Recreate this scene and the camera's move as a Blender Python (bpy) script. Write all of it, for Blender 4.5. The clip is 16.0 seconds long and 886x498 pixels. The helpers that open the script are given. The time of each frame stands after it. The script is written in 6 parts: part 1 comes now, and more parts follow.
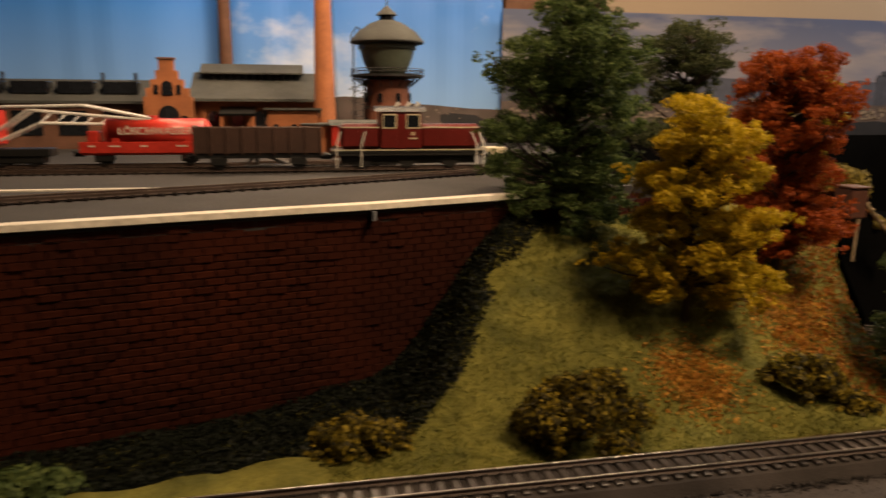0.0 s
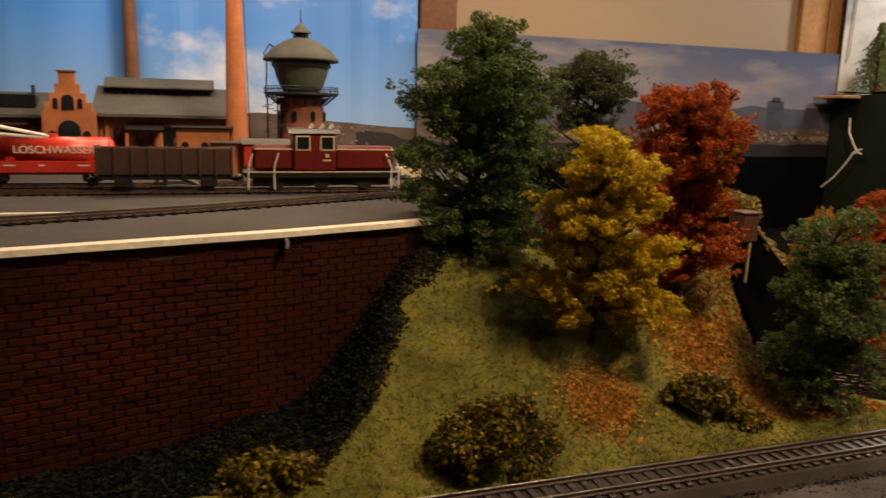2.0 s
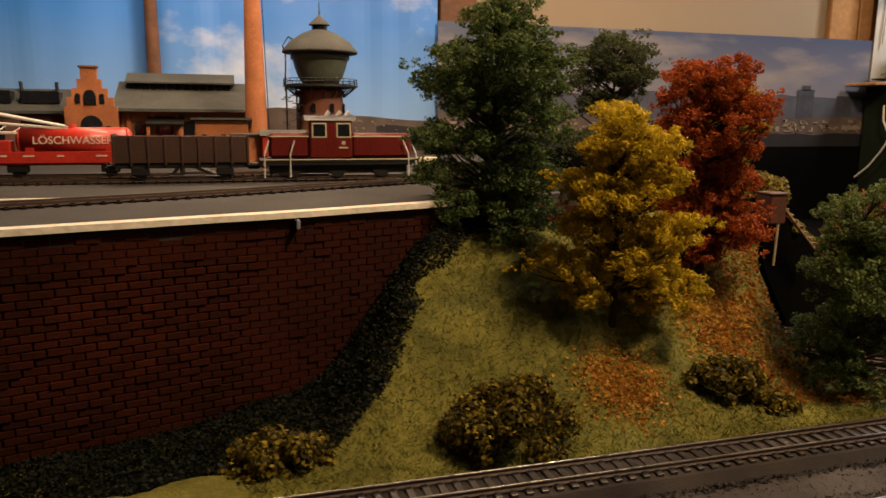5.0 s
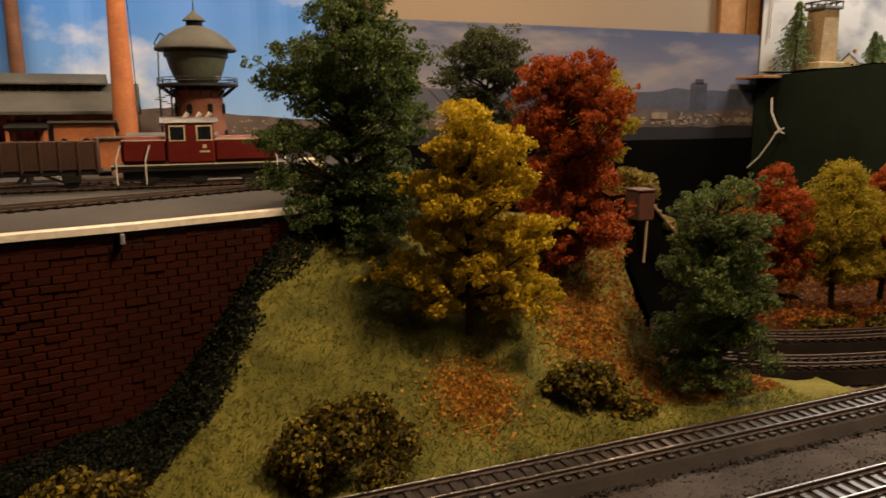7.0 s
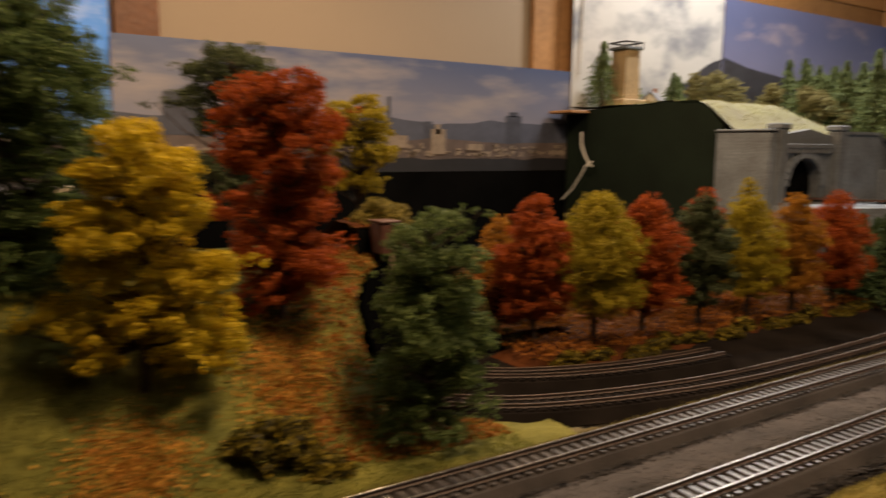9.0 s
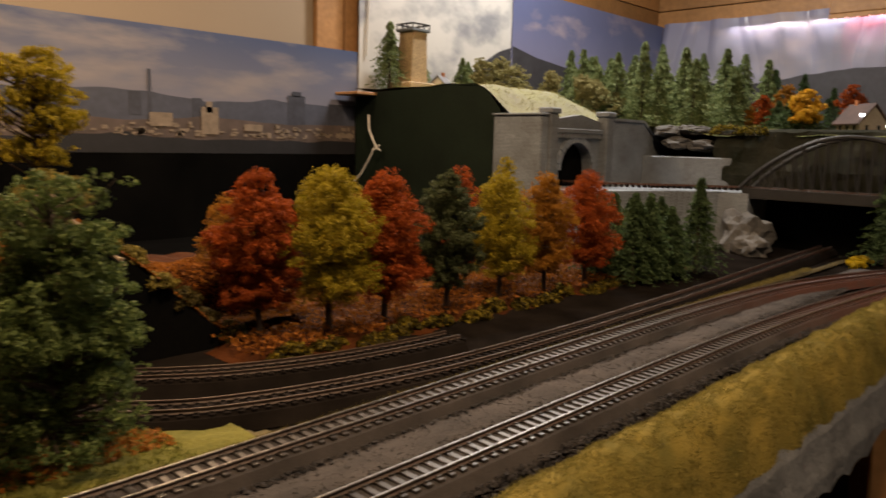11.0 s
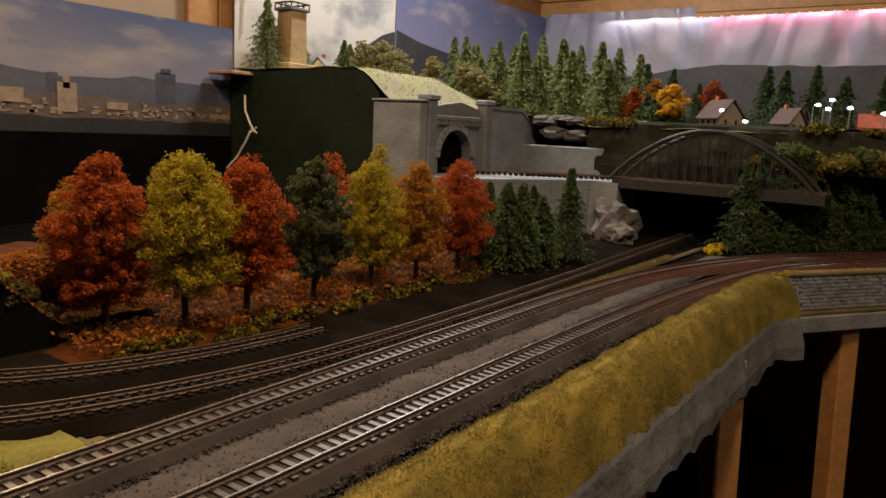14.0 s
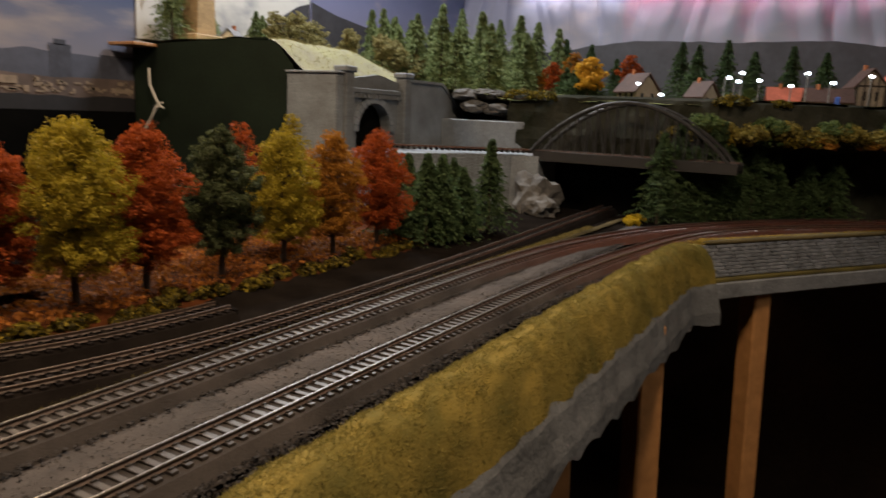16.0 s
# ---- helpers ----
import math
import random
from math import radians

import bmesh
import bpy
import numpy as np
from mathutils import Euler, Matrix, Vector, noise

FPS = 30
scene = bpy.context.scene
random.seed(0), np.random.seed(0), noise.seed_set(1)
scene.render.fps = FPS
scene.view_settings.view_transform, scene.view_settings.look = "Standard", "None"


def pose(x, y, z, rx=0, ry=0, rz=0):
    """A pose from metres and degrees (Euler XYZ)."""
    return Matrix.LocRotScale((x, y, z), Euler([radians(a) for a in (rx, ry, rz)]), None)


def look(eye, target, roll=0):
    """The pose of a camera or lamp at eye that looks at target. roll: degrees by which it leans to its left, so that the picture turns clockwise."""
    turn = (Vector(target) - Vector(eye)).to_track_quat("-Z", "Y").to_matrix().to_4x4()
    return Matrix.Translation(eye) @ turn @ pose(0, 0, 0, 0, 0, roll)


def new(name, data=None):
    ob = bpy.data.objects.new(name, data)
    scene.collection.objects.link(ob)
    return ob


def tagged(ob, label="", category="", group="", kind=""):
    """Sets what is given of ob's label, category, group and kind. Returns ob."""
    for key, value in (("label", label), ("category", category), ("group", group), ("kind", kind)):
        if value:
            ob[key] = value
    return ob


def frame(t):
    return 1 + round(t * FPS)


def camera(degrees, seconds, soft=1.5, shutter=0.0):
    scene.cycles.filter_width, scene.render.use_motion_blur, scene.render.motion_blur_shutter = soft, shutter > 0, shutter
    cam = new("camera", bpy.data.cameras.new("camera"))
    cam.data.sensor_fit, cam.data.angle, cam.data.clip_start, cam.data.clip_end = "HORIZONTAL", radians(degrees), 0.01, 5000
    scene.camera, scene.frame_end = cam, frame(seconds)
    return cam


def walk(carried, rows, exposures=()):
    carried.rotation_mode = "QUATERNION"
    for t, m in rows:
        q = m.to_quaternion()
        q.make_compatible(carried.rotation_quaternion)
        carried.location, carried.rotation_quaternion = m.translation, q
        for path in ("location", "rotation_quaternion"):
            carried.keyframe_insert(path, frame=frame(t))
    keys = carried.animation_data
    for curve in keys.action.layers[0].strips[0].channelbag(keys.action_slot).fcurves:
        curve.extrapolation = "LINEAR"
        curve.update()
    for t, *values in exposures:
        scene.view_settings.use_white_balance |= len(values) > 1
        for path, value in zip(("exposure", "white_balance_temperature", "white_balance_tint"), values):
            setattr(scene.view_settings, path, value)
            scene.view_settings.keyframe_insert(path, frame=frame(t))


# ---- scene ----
cam = camera(63.23, 16.0, soft=1.5, shutter=0.9)
# seconds, eye, target, roll
PATH = [
    (0, (0.01992, 0.02933, 1.17977), (0.21647, 0.98997, 0.98346), 0.30),
    (0.5, (0.04301, 0.03748, 1.17208), (0.30850, 0.98361, 0.98673), 0.60),
    (1, (0.06129, 0.03712, 1.17844), (0.39524, 0.96029, 0.98811), 1.18),
    (1.5, (0.03619, 0.03287, 1.18763), (0.37303, 0.95604, 1.00243), 1.42),
    (2, (0.02220, 0.02752, 1.19104), (0.32951, 0.96215, 1.01206), 1.29),
    (2.5, (0.01063, 0.02522, 1.19288), (0.29935, 0.96552, 1.01269), 1.07),
    (3, (0.00885, 0.02880, 1.19189), (0.27920, 0.97517, 1.01499), 1.06),
    (5.3, (0.04113, 0.03496, 1.17348), (0.31589, 0.98009, 0.99676), 0.24),
    (5.5, (0.04757, 0.04038, 1.17464), (0.33319, 0.98114, 0.99190), 0.18),
    (6, (0.06800, 0.04358, 1.16943), (0.37819, 0.97541, 0.98107), -0.30),
    (6.5, (0.07445, 0.04272, 1.17380), (0.41490, 0.96292, 0.98059), -0.07),
    (7, (0.09371, 0.04140, 1.17767), (0.45544, 0.95571, 0.99551), -0.42),
    (7.5, (0.08850, 0.04163, 1.18307), (0.47303, 0.94770, 1.00650), 0.12),
    (8, (0.10727, 0.03403, 1.19031), (0.48897, 0.94202, 1.01753), -0.34),
    (8.5, (0.16183, 0.03386, 1.18312), (0.59844, 0.91972, 1.02621), -0.03),
    (9, (0.21210, 0.04137, 1.17290), (0.73966, 0.87939, 1.03357), 0.59),
    (9.5, (0.24276, 0.04854, 1.16538), (0.84049, 0.83905, 1.03195), 1.16),
    (10, (0.26819, 0.03845, 1.16118), (0.91390, 0.79062, 1.02964), 1.96),
    (10.2, (0.28197, 0.03726, 1.15549), (0.94022, 0.77829, 1.02286), 1.83),
    (12.3, (0.33902, 0.02510, 1.16488), (1.11948, 0.62903, 1.00318), 3.16),
    (12.5, (0.33900, 0.02761, 1.16630), (1.12671, 0.62294, 1.00787), 3.56),
    (13, (0.33944, 0.02429, 1.16350), (1.13386, 0.61244, 1.01191), 3.30),
    (13.5, (0.33933, 0.02820, 1.16612), (1.13942, 0.60518, 1.00201), 3.69),
    (14, (0.34338, 0.02147, 1.16195), (1.14598, 0.59501, 0.99794), 2.85),
    (14.5, (0.34785, 0.02389, 1.15704), (1.16186, 0.57909, 0.98634), 2.70),
    (15, (0.34954, 0.02533, 1.15601), (1.17232, 0.56475, 0.97694), 2.86),
    (15.5, (0.36008, 0.02427, 1.14519), (1.19227, 0.55042, 0.97022), 2.16),
    (16, (0.36803, 0.02755, 1.14793), (1.22323, 0.51217, 0.96413), 2.58),
]
walk(cam, [(t, look(eye, target, roll)) for t, eye, target, roll in PATH], ((0.0, 0.0, 6500, 12), (14.5, 0.0, 6500, 12), (16.0, 0.0, 5800, 9)))

# ---- light ----
world = bpy.data.worlds.new("world")
scene.world = world
world.use_nodes = True
world.node_tree.nodes["Background"].inputs[0].default_value = (1.0, 0.72, 0.5, 1)
world.node_tree.nodes["Background"].inputs[1].default_value = 0.08


def area_lamp(name, eye, target, sx, sy, watts, colour):
    data = bpy.data.lights.new(name, "AREA")
    data.shape, data.size, data.size_y, data.energy, data.color = "RECTANGLE", sx, sy, watts, colour
    ob = new(name, data)
    ob.matrix_world = look(eye, target)
    return ob


area_lamp("yard_lamp_light", (0.05, 0.93, 1.56), (0.0, 0.88, 1.1), 0.5, 0.05, 4.3, (1.0, 0.70, 0.44))
area_lamp("middle_lamp_light", (0.68, 1.15, 1.74), (0.62, 0.55, 1.18), 0.5, 0.05, 9.0, (1.0, 0.69, 0.40))
area_lamp("ceiling_lamp_light", (0.62, 0.10, 2.02), (0.42, 0.47, 1.0), 0.22, 0.12, 21.5, (1.0, 0.69, 0.40))
area_lamp("mountain_lamp_light", (1.72, 1.0, 2.08), (1.66, 0.6, 1.0), 0.35, 0.06, 23.0, (1.0, 0.94, 0.84))
area_lamp("room_lamp_light", (1.0, -0.8, 2.0), (1.1, 0.3, 0.8), 0.4, 0.4, 4.5, (1.0, 0.82, 0.62))
area_lamp("batten_light", (2.648, 0.35, 1.541), (2.685, 0.35, 1.42), 1.4, 0.015, 0.85, (1.0, 0.90, 0.88))
area_lamp("red_strip_light", (2.646, 0.1, 1.539), (2.688, 0.1, 1.45), 1.2, 0.015, 0.9, (1.0, 0.05, 0.08))

# ---- helpers: model lengths are in decimetres over the rail head ----
U, Z0 = 0.1, 1.0


def P(x, y, z):
    return Vector((x * U, y * U, Z0 + z * U))


def empty(name, at=(0, 0, 0), turn=0.0):
    ob = new(name)
    ob.empty_display_size = 0.02
    ob.matrix_basis = Matrix.Translation(P(*at)) @ Matrix.Rotation(radians(turn), 4, "Z")
    return ob


def part(name, bm, material, parent=None, label="", smooth=False):
    """Links a bmesh in decimetres as one mesh; under its parent, in the parent's own axes."""
    me = bpy.data.meshes.new(name)
    bmesh.ops.scale(bm, vec=(U, U, U), verts=bm.verts)
    bm.normal_update()
    bm.to_mesh(me)
    bm.free()
    if smooth:
        me.shade_smooth()
    me.materials.append(material)
    ob = new(name, me)
    if parent is None:
        ob.location = (0, 0, Z0)
    else:
        ob.parent = parent
    if label:
        ob["label"] = label
    return ob


def cloud(name, verts, faces, material, parent=None, label=""):
    me = bpy.data.meshes.new(name)
    me.from_pydata((np.asarray(verts) * U).tolist(), [], faces)
    me.materials.append(material)
    ob = new(name, me)
    if parent is None:
        ob.location = (0, 0, Z0)
    else:
        ob.parent = parent
    if label:
        ob["label"] = label
    return ob


def add_box(bm, lo, hi, bevel=0.0, turn=None):
    c, s = [(a + b) / 2 for a, b in zip(lo, hi)], [max(b - a, 1e-4) for a, b in zip(lo, hi)]
    m = Matrix.Translation(c) @ Matrix.Diagonal((*s, 1))
    if turn is not None:
        m = turn @ m
    r = bmesh.ops.create_cube(bm, size=1, matrix=m)
    if bevel:
        edges = list({e for v in r["verts"] for e in v.link_edges})
        bmesh.ops.bevel(bm, geom=edges, offset=bevel, segments=1, affect="EDGES")
    return bm


def box(lo, hi, bevel=0.0, turn=None):
    return add_box(bmesh.new(), lo, hi, bevel, turn)


def add_bar(bm, a, b, r0, r1=None, n=8):
    """A round bar from a to b."""
    a, b = Vector(a), Vector(b)
    d = b - a
    m = Matrix.Translation((a + b) / 2) @ d.to_track_quat("Z", "Y").to_matrix().to_4x4()
    bmesh.ops.create_cone(bm, cap_ends=True, segments=n, radius1=r0, radius2=r0 if r1 is None else r1, depth=d.length, matrix=m)
    return bm


def bar(a, b, r0, r1=None, n=8):
    return add_bar(bmesh.new(), a, b, r0, r1, n)


def lathe(profile, n=24, at=(0, 0)):
    """A turned shape from (radius, height) pairs."""
    bm = bmesh.new()
    rings = []
    for r, z in profile:
        rings.append([bm.verts.new((at[0] + r * math.cos(2 * math.pi * i / n), at[1] + r * math.sin(2 * math.pi * i / n), z)) for i in range(n)])
    for a, b in zip(rings, rings[1:]):
        for i in range(n):
            bm.faces.new((a[i], a[(i + 1) % n], b[(i + 1) % n], b[i]))
    bm.faces.new(rings[0][::-1])
    bm.faces.new(rings[-1])
    return bm


def prism(outline, y0, y1, axis="y"):
    """An outline of (a, z) pairs drawn out along y (a is x) or along x (a is y)."""
    bm = bmesh.new()
    put = (lambda a, z, d: (a, d, z)) if axis == "y" else (lambda a, z, d: (d, a, z))
    f, b = [bm.verts.new(put(a, z, y0)) for a, z in outline], [bm.verts.new(put(a, z, y1)) for a, z in outline]
    bm.faces.new(f)
    bm.faces.new(b[::-1])
    for i in range(len(f)):
        j = (i + 1) % len(f)
        bm.faces.new((f[j], f[i], b[i], b[j]))
    bmesh.ops.recalc_face_normals(bm, faces=bm.faces)
    return bm


def sheet(xs, ys, height):
    """A sheet of ground over a grid."""
    bm = bmesh.new()
    g = [[bm.verts.new((x, y, height(x, y))) for x in xs] for y in ys]
    for a, b in zip(g, g[1:]):
        for i in range(len(xs) - 1):
            bm.faces.new((a[i], a[i + 1], b[i + 1], b[i]))
    return bm


def steps(a, b, d):
    n = max(1, round((b - a) / d))
    return [a + (b - a) * i / n for i in range(n + 1)]


def smooth01(t):
    t = min(1.0, max(0.0, t))
    return t * t * (3 - 2 * t)


def fuzz(x, y, s, seed=0.0):
    return noise.noise((x * s, y * s, seed))


# ---- materials ----
def nodes_of(name):
    m = bpy.data.materials.new(name)
    m.use_nodes = True
    nt = m.node_tree
    return m, nt, nt.nodes["Principled BSDF"]


def noise_node(nt, scale, detail=4.0, coords=None, rough=0.6):
    n = nt.nodes.new("ShaderNodeTexNoise")
    n.inputs["Scale"].default_value, n.inputs["Detail"].default_value, n.inputs["Roughness"].default_value = scale, detail, rough
    if coords is not None:
        nt.links.new(coords, n.inputs["Vector"])
    return n.outputs["Fac"]


def ramp(nt, fac, stops):
    r = nt.nodes.new("ShaderNodeValToRGB")
    e = r.color_ramp.elements
    while len(e) < len(stops):
        e.new(0.5)
    for el, (p, c) in zip(e, stops):
        el.position, el.color = p, (*c, 1)
    nt.links.new(fac, r.inputs[0])
    return r.outputs[0]


def mixed(nt, fac, a, b, how="MIX"):
    n = nt.nodes.new("ShaderNodeMix")
    n.data_type, n.blend_type = "RGBA", how
    for sock, v in ((n.inputs[0], fac), (n.inputs[6], a), (n.inputs[7], b)):
        if isinstance(v, bpy.types.NodeSocket):
            nt.links.new(v, sock)
        else:
            sock.default_value = (*v, 1) if isinstance(v, tuple) else v
    return n.outputs[2]


def bumped(nt, bsdf, height, strength, distance=0.001):
    b = nt.nodes.new("ShaderNodeBump")
    b.inputs["Strength"].default_value, b.inputs["Distance"].default_value = strength, distance
    nt.links.new(height, b.inputs["Height"])
    nt.links.new(b.outputs[0], bsdf.inputs["Normal"])


def tone(c, k):
    return tuple(min(1.0, v * k) for v in c)


def mat(name, col, rough=0.7, vary=0.35, s1=25.0, s2=300.0, bump=0.3, metal=0.0, col2=None, spec=0.4, pieces=False):
    """A surface with stains at s1 and grain at s2 (per metre)."""
    m, nt, bsdf = nodes_of(name)
    pos = nt.nodes.new("ShaderNodeNewGeometry").outputs["Position"]
    big, fine = noise_node(nt, s1, 5, pos), noise_node(nt, s2, 3, pos)
    c = ramp(nt, big, [(0.3, tone(col, 1 - vary)), (0.7, col2 or tone(col, 1 + vary))])
    c = mixed(nt, fine, c, mixed(nt, 1.0, c, (0.45, 0.45, 0.45), "MULTIPLY"))
    if pieces:
        rnd = nt.nodes.new("ShaderNodeObjectInfo").outputs["Random"]
        c = mixed(nt, 1.0, c, ramp(nt, rnd, [(0.0, (0.6, 0.6, 0.6)), (1.0, (1.0, 1.0, 1.0))]), "MULTIPLY")
    nt.links.new(c, bsdf.inputs["Base Color"])
    bsdf.inputs["Roughness"].default_value, bsdf.inputs["Metallic"].default_value = rough, metal
    bsdf.inputs["Specular IOR Level"].default_value = spec
    if bump:
        bumped(nt, bsdf, fine, bump, 0.4 / s2)
    return m


def leaf_mat(name, dark, light, mid=None, calm=0.6):
    m, nt, bsdf = nodes_of(name)
    geo = nt.nodes.new("ShaderNodeNewGeometry")
    big = noise_node(nt, 60.0, 3, geo.outputs["Position"])
    mid = mid or tuple((a + b) / 2 for a, b in zip(dark, light))
    dark, light = [tuple(m + (v - m) * calm for m, v in zip(mid, end)) for end in (dark, light)]
    c = ramp(nt, geo.outputs["Random Per Island"], [(0.0, dark), (0.55, mid), (1.0, light)])
    c = mixed(nt, 1.0, c, ramp(nt, big, [(0.3, (0.6, 0.6, 0.6)), (0.7, (1.0, 1.0, 1.0))]), "MULTIPLY")
    nt.links.new(c, bsdf.inputs["Base Color"])
    bsdf.inputs["Roughness"].default_value = 0.7
    bsdf.inputs["Specular IOR Level"].default_value = 0.2
    thin = nt.nodes.new("ShaderNodeBsdfTranslucent")
    nt.links.new(c, thin.inputs[0])
    both = nt.nodes.new("ShaderNodeMixShader")
    both.inputs[0].default_value = 0.4
    nt.links.new(bsdf.outputs[0], both.inputs[1]), nt.links.new(thin.outputs[0], both.inputs[2])
    nt.links.new(both.outputs[0], nt.nodes["Material Output"].inputs["Surface"])
    return m


M = dict(
    ballast=mat("dark_ballast", (0.034, 0.029, 0.027), 0.95, 0.5, 18, 900, 0.9, spec=0.12),
    ballast_light=mat("grey_ballast", (0.046, 0.039, 0.037), 0.9, 0.5, 28, 1400, 1.0, spec=0.25),
    rail=mat("rail_steel", (0.55, 0.52, 0.5), 0.28, 0.15, 60, 600, 0.1, metal=1.0),
    rail_side=mat("rail_rust", (0.05, 0.03, 0.022), 0.7, 0.3, 60, 600, 0.3),
    sleeper=mat("sleeper_plastic", (0.040, 0.033, 0.030), 0.32, 0.3, 60, 500, 0.1, spec=0.8, pieces=True),
    grass=mat("green_static_grass", (0.10, 0.105, 0.020), 0.9, 0.45, 30, 500, 1.0, col2=(0.17, 0.155, 0.030), spec=0.15),
    straw=mat("straw_static_grass", (0.075, 0.055, 0.014), 0.9, 0.4, 20, 800, 1.0),
    bank=mat("olive_static_grass", (0.12, 0.11, 0.022), 0.95, 0.45, 22, 700, 1.0, col2=(0.24, 0.175, 0.035), spec=0.15),
    leaf_floor=mat("fallen_leaf_floor", (0.05, 0.014, 0.002), 0.95, 0.5, 25, 500, 0.8, spec=0.1),
    pine=mat("pine_board", (0.5, 0.25, 0.09), 0.5, 0.2, 5, 60, 0.2, pieces=True),
    rust=mat("dull_rail", (0.09, 0.06, 0.045), 0.55, 0.3, 60, 600, 0.2, metal=0.4),
    dark_green=mat("dark_green_paint", (0.008, 0.015, 0.009), 0.8, 0.3, 8, 200, 0.2, spec=0.15),
    # near-black without sheen: stands in for deep shade in gaps and openings
    black=mat("unlit_black", (0.004, 0.004, 0.004), 1.0, 0.3, 10, 300, 0.2, spec=0.0),
    rock=mat("grey_plaster_rock", (0.19, 0.2, 0.22), 0.85, 0.35, 14, 200, 0.8),
    wood=mat("pine_wood", (0.42, 0.22, 0.09), 0.55, 0.25, 6, 90, 0.2),
    dark_wood=mat("brown_wood", (0.13, 0.05, 0.02), 0.5, 0.3, 6, 90, 0.2),
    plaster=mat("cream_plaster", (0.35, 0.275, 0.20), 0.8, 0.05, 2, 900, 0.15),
    white=mat("white_paint", (0.75, 0.7, 0.6), 0.7, 0.15, 20, 200, 0.3),
    bark=mat("brown_bark", (0.05, 0.03, 0.018), 0.85, 0.4, 80, 500, 0.8),
    floor=mat("dark_room_floor", (0.09, 0.055, 0.036), 0.7, 0.3, 4, 60, 0.2),
    asphalt=mat("yard_ground", (0.029, 0.027, 0.026), 0.9, 0.35, 20, 900, 0.5),
    steel=mat("dark_bridge_steel", (0.018, 0.018, 0.02), 0.5, 0.3, 30, 300, 0.3),
    brick=mat("orange_model_brick", (0.40, 0.14, 0.05), 0.7, 0.25, 30, 400, 0.4),
    brick_old=mat("brown_model_brick", (0.16, 0.075, 0.045), 0.75, 0.35, 30, 400, 0.4),
    roof_grey=mat("grey_roof_felt", (0.065, 0.068, 0.062), 0.8, 0.25, 30, 300, 0.4),
    roof_brown=mat("brown_roof_tiles", (0.055, 0.026, 0.02), 0.7, 0.3, 40, 300, 0.5),
    roof_red=mat("red_roof_tiles", (0.36, 0.09, 0.05), 0.7, 0.3, 40, 300, 0.5),
    slate=mat("slate_tiles", (0.2, 0.2, 0.22), 0.5, 0.2, 40, 300, 0.4),
    timber=mat("dark_timber", (0.03, 0.018, 0.012), 0.7, 0.3, 40, 300, 0.3),
    glass_dark=mat("dark_window_glass", (0.012, 0.014, 0.018), 0.12, 0.2, 30, 200, 0.0),
    pole=mat("grey_metal_pole", (0.3, 0.3, 0.3), 0.4, 0.2, 30, 200, 0.1, metal=0.5),
    red_paint=mat("red_wagon_paint", (0.55, 0.04, 0.025), 0.35, 0.15, 30, 300, 0.1),
    maroon=mat("maroon_loco_paint", (0.13, 0.014, 0.012), 0.3, 0.15, 30, 300, 0.1),
    wagon_brown=mat("brown_wagon_paint", (0.05, 0.022, 0.014), 0.6, 0.3, 40, 400, 0.3),
    hut_brown=mat("red_brown_hut_timber", (0.075, 0.024, 0.012), 0.6, 0.3, 40, 300, 0.3),
    pale_timber=mat("pale_grey_timber", (0.30, 0.22, 0.13), 0.7, 0.3, 60, 300, 0.3),
    skirt=mat("dark_grey_plaster", (0.10, 0.105, 0.115), 0.8, 0.3, 12, 120, 0.5),
    blue_paint=mat("blue_paint", (0.05, 0.12, 0.5), 0.4, 0.15, 30, 300, 0.1),
    cream_paint=mat("cream_paint", (0.62, 0.55, 0.38), 0.4, 0.1, 30, 300, 0.1),
    tank_green=mat("grey_green_tank", (0.085, 0.10, 0.072), 0.5, 0.3, 25, 300, 0.3),
    cable=mat("white_cable_sheath", (0.7, 0.68, 0.64), 0.5, 0.1, 30, 300, 0.1),
    black_metal=mat("black_metal", (0.012, 0.012, 0.012), 0.45, 0.3, 40, 400, 0.2),
    brick_tower=mat("dull_red_tower_brick", (0.22, 0.085, 0.05), 0.7, 0.3, 30, 400, 0.4),
    timber_brown=mat("brown_hut_timber", (0.045, 0.02, 0.01), 0.7, 0.3, 40, 300, 0.3),
    moss_ground=mat("mossy_ground", (0.10, 0.08, 0.015), 0.9, 0.5, 20, 400, 0.8),
    soil=mat("dark_brown_soil", (0.010, 0.0082, 0.0072), 1.0, 0.5, 18, 900, 0.9, spec=0.0),
    house_wall=mat("dim_house_plaster", (0.26, 0.21, 0.16), 0.8, 0.2, 30, 300, 0.2),
    sleeper_dark=mat("matt_dark_sleeper", (0.014, 0.011, 0.010), 0.95, 0.3, 60, 500, 0.2, spec=0.05, pieces=True),
    rock_dark=mat("weathered_rock", (0.085, 0.082, 0.08), 0.9, 0.5, 20, 200, 0.9),
    stone_grey=mat("grey_model_stone", (0.23, 0.245, 0.28), 0.75, 0.25, 25, 400, 0.4, pieces=True),
    brick_dark=mat("dark_red_brick", (0.034, 0.0065, 0.002), 0.9, 0.5, 8, 500, 0.7, spec=0.1, pieces=True),
    mortar=mat("dark_mortar", (0.008, 0.003, 0.002), 0.95, 0.3, 30, 500, 0.5, spec=0.05),
)


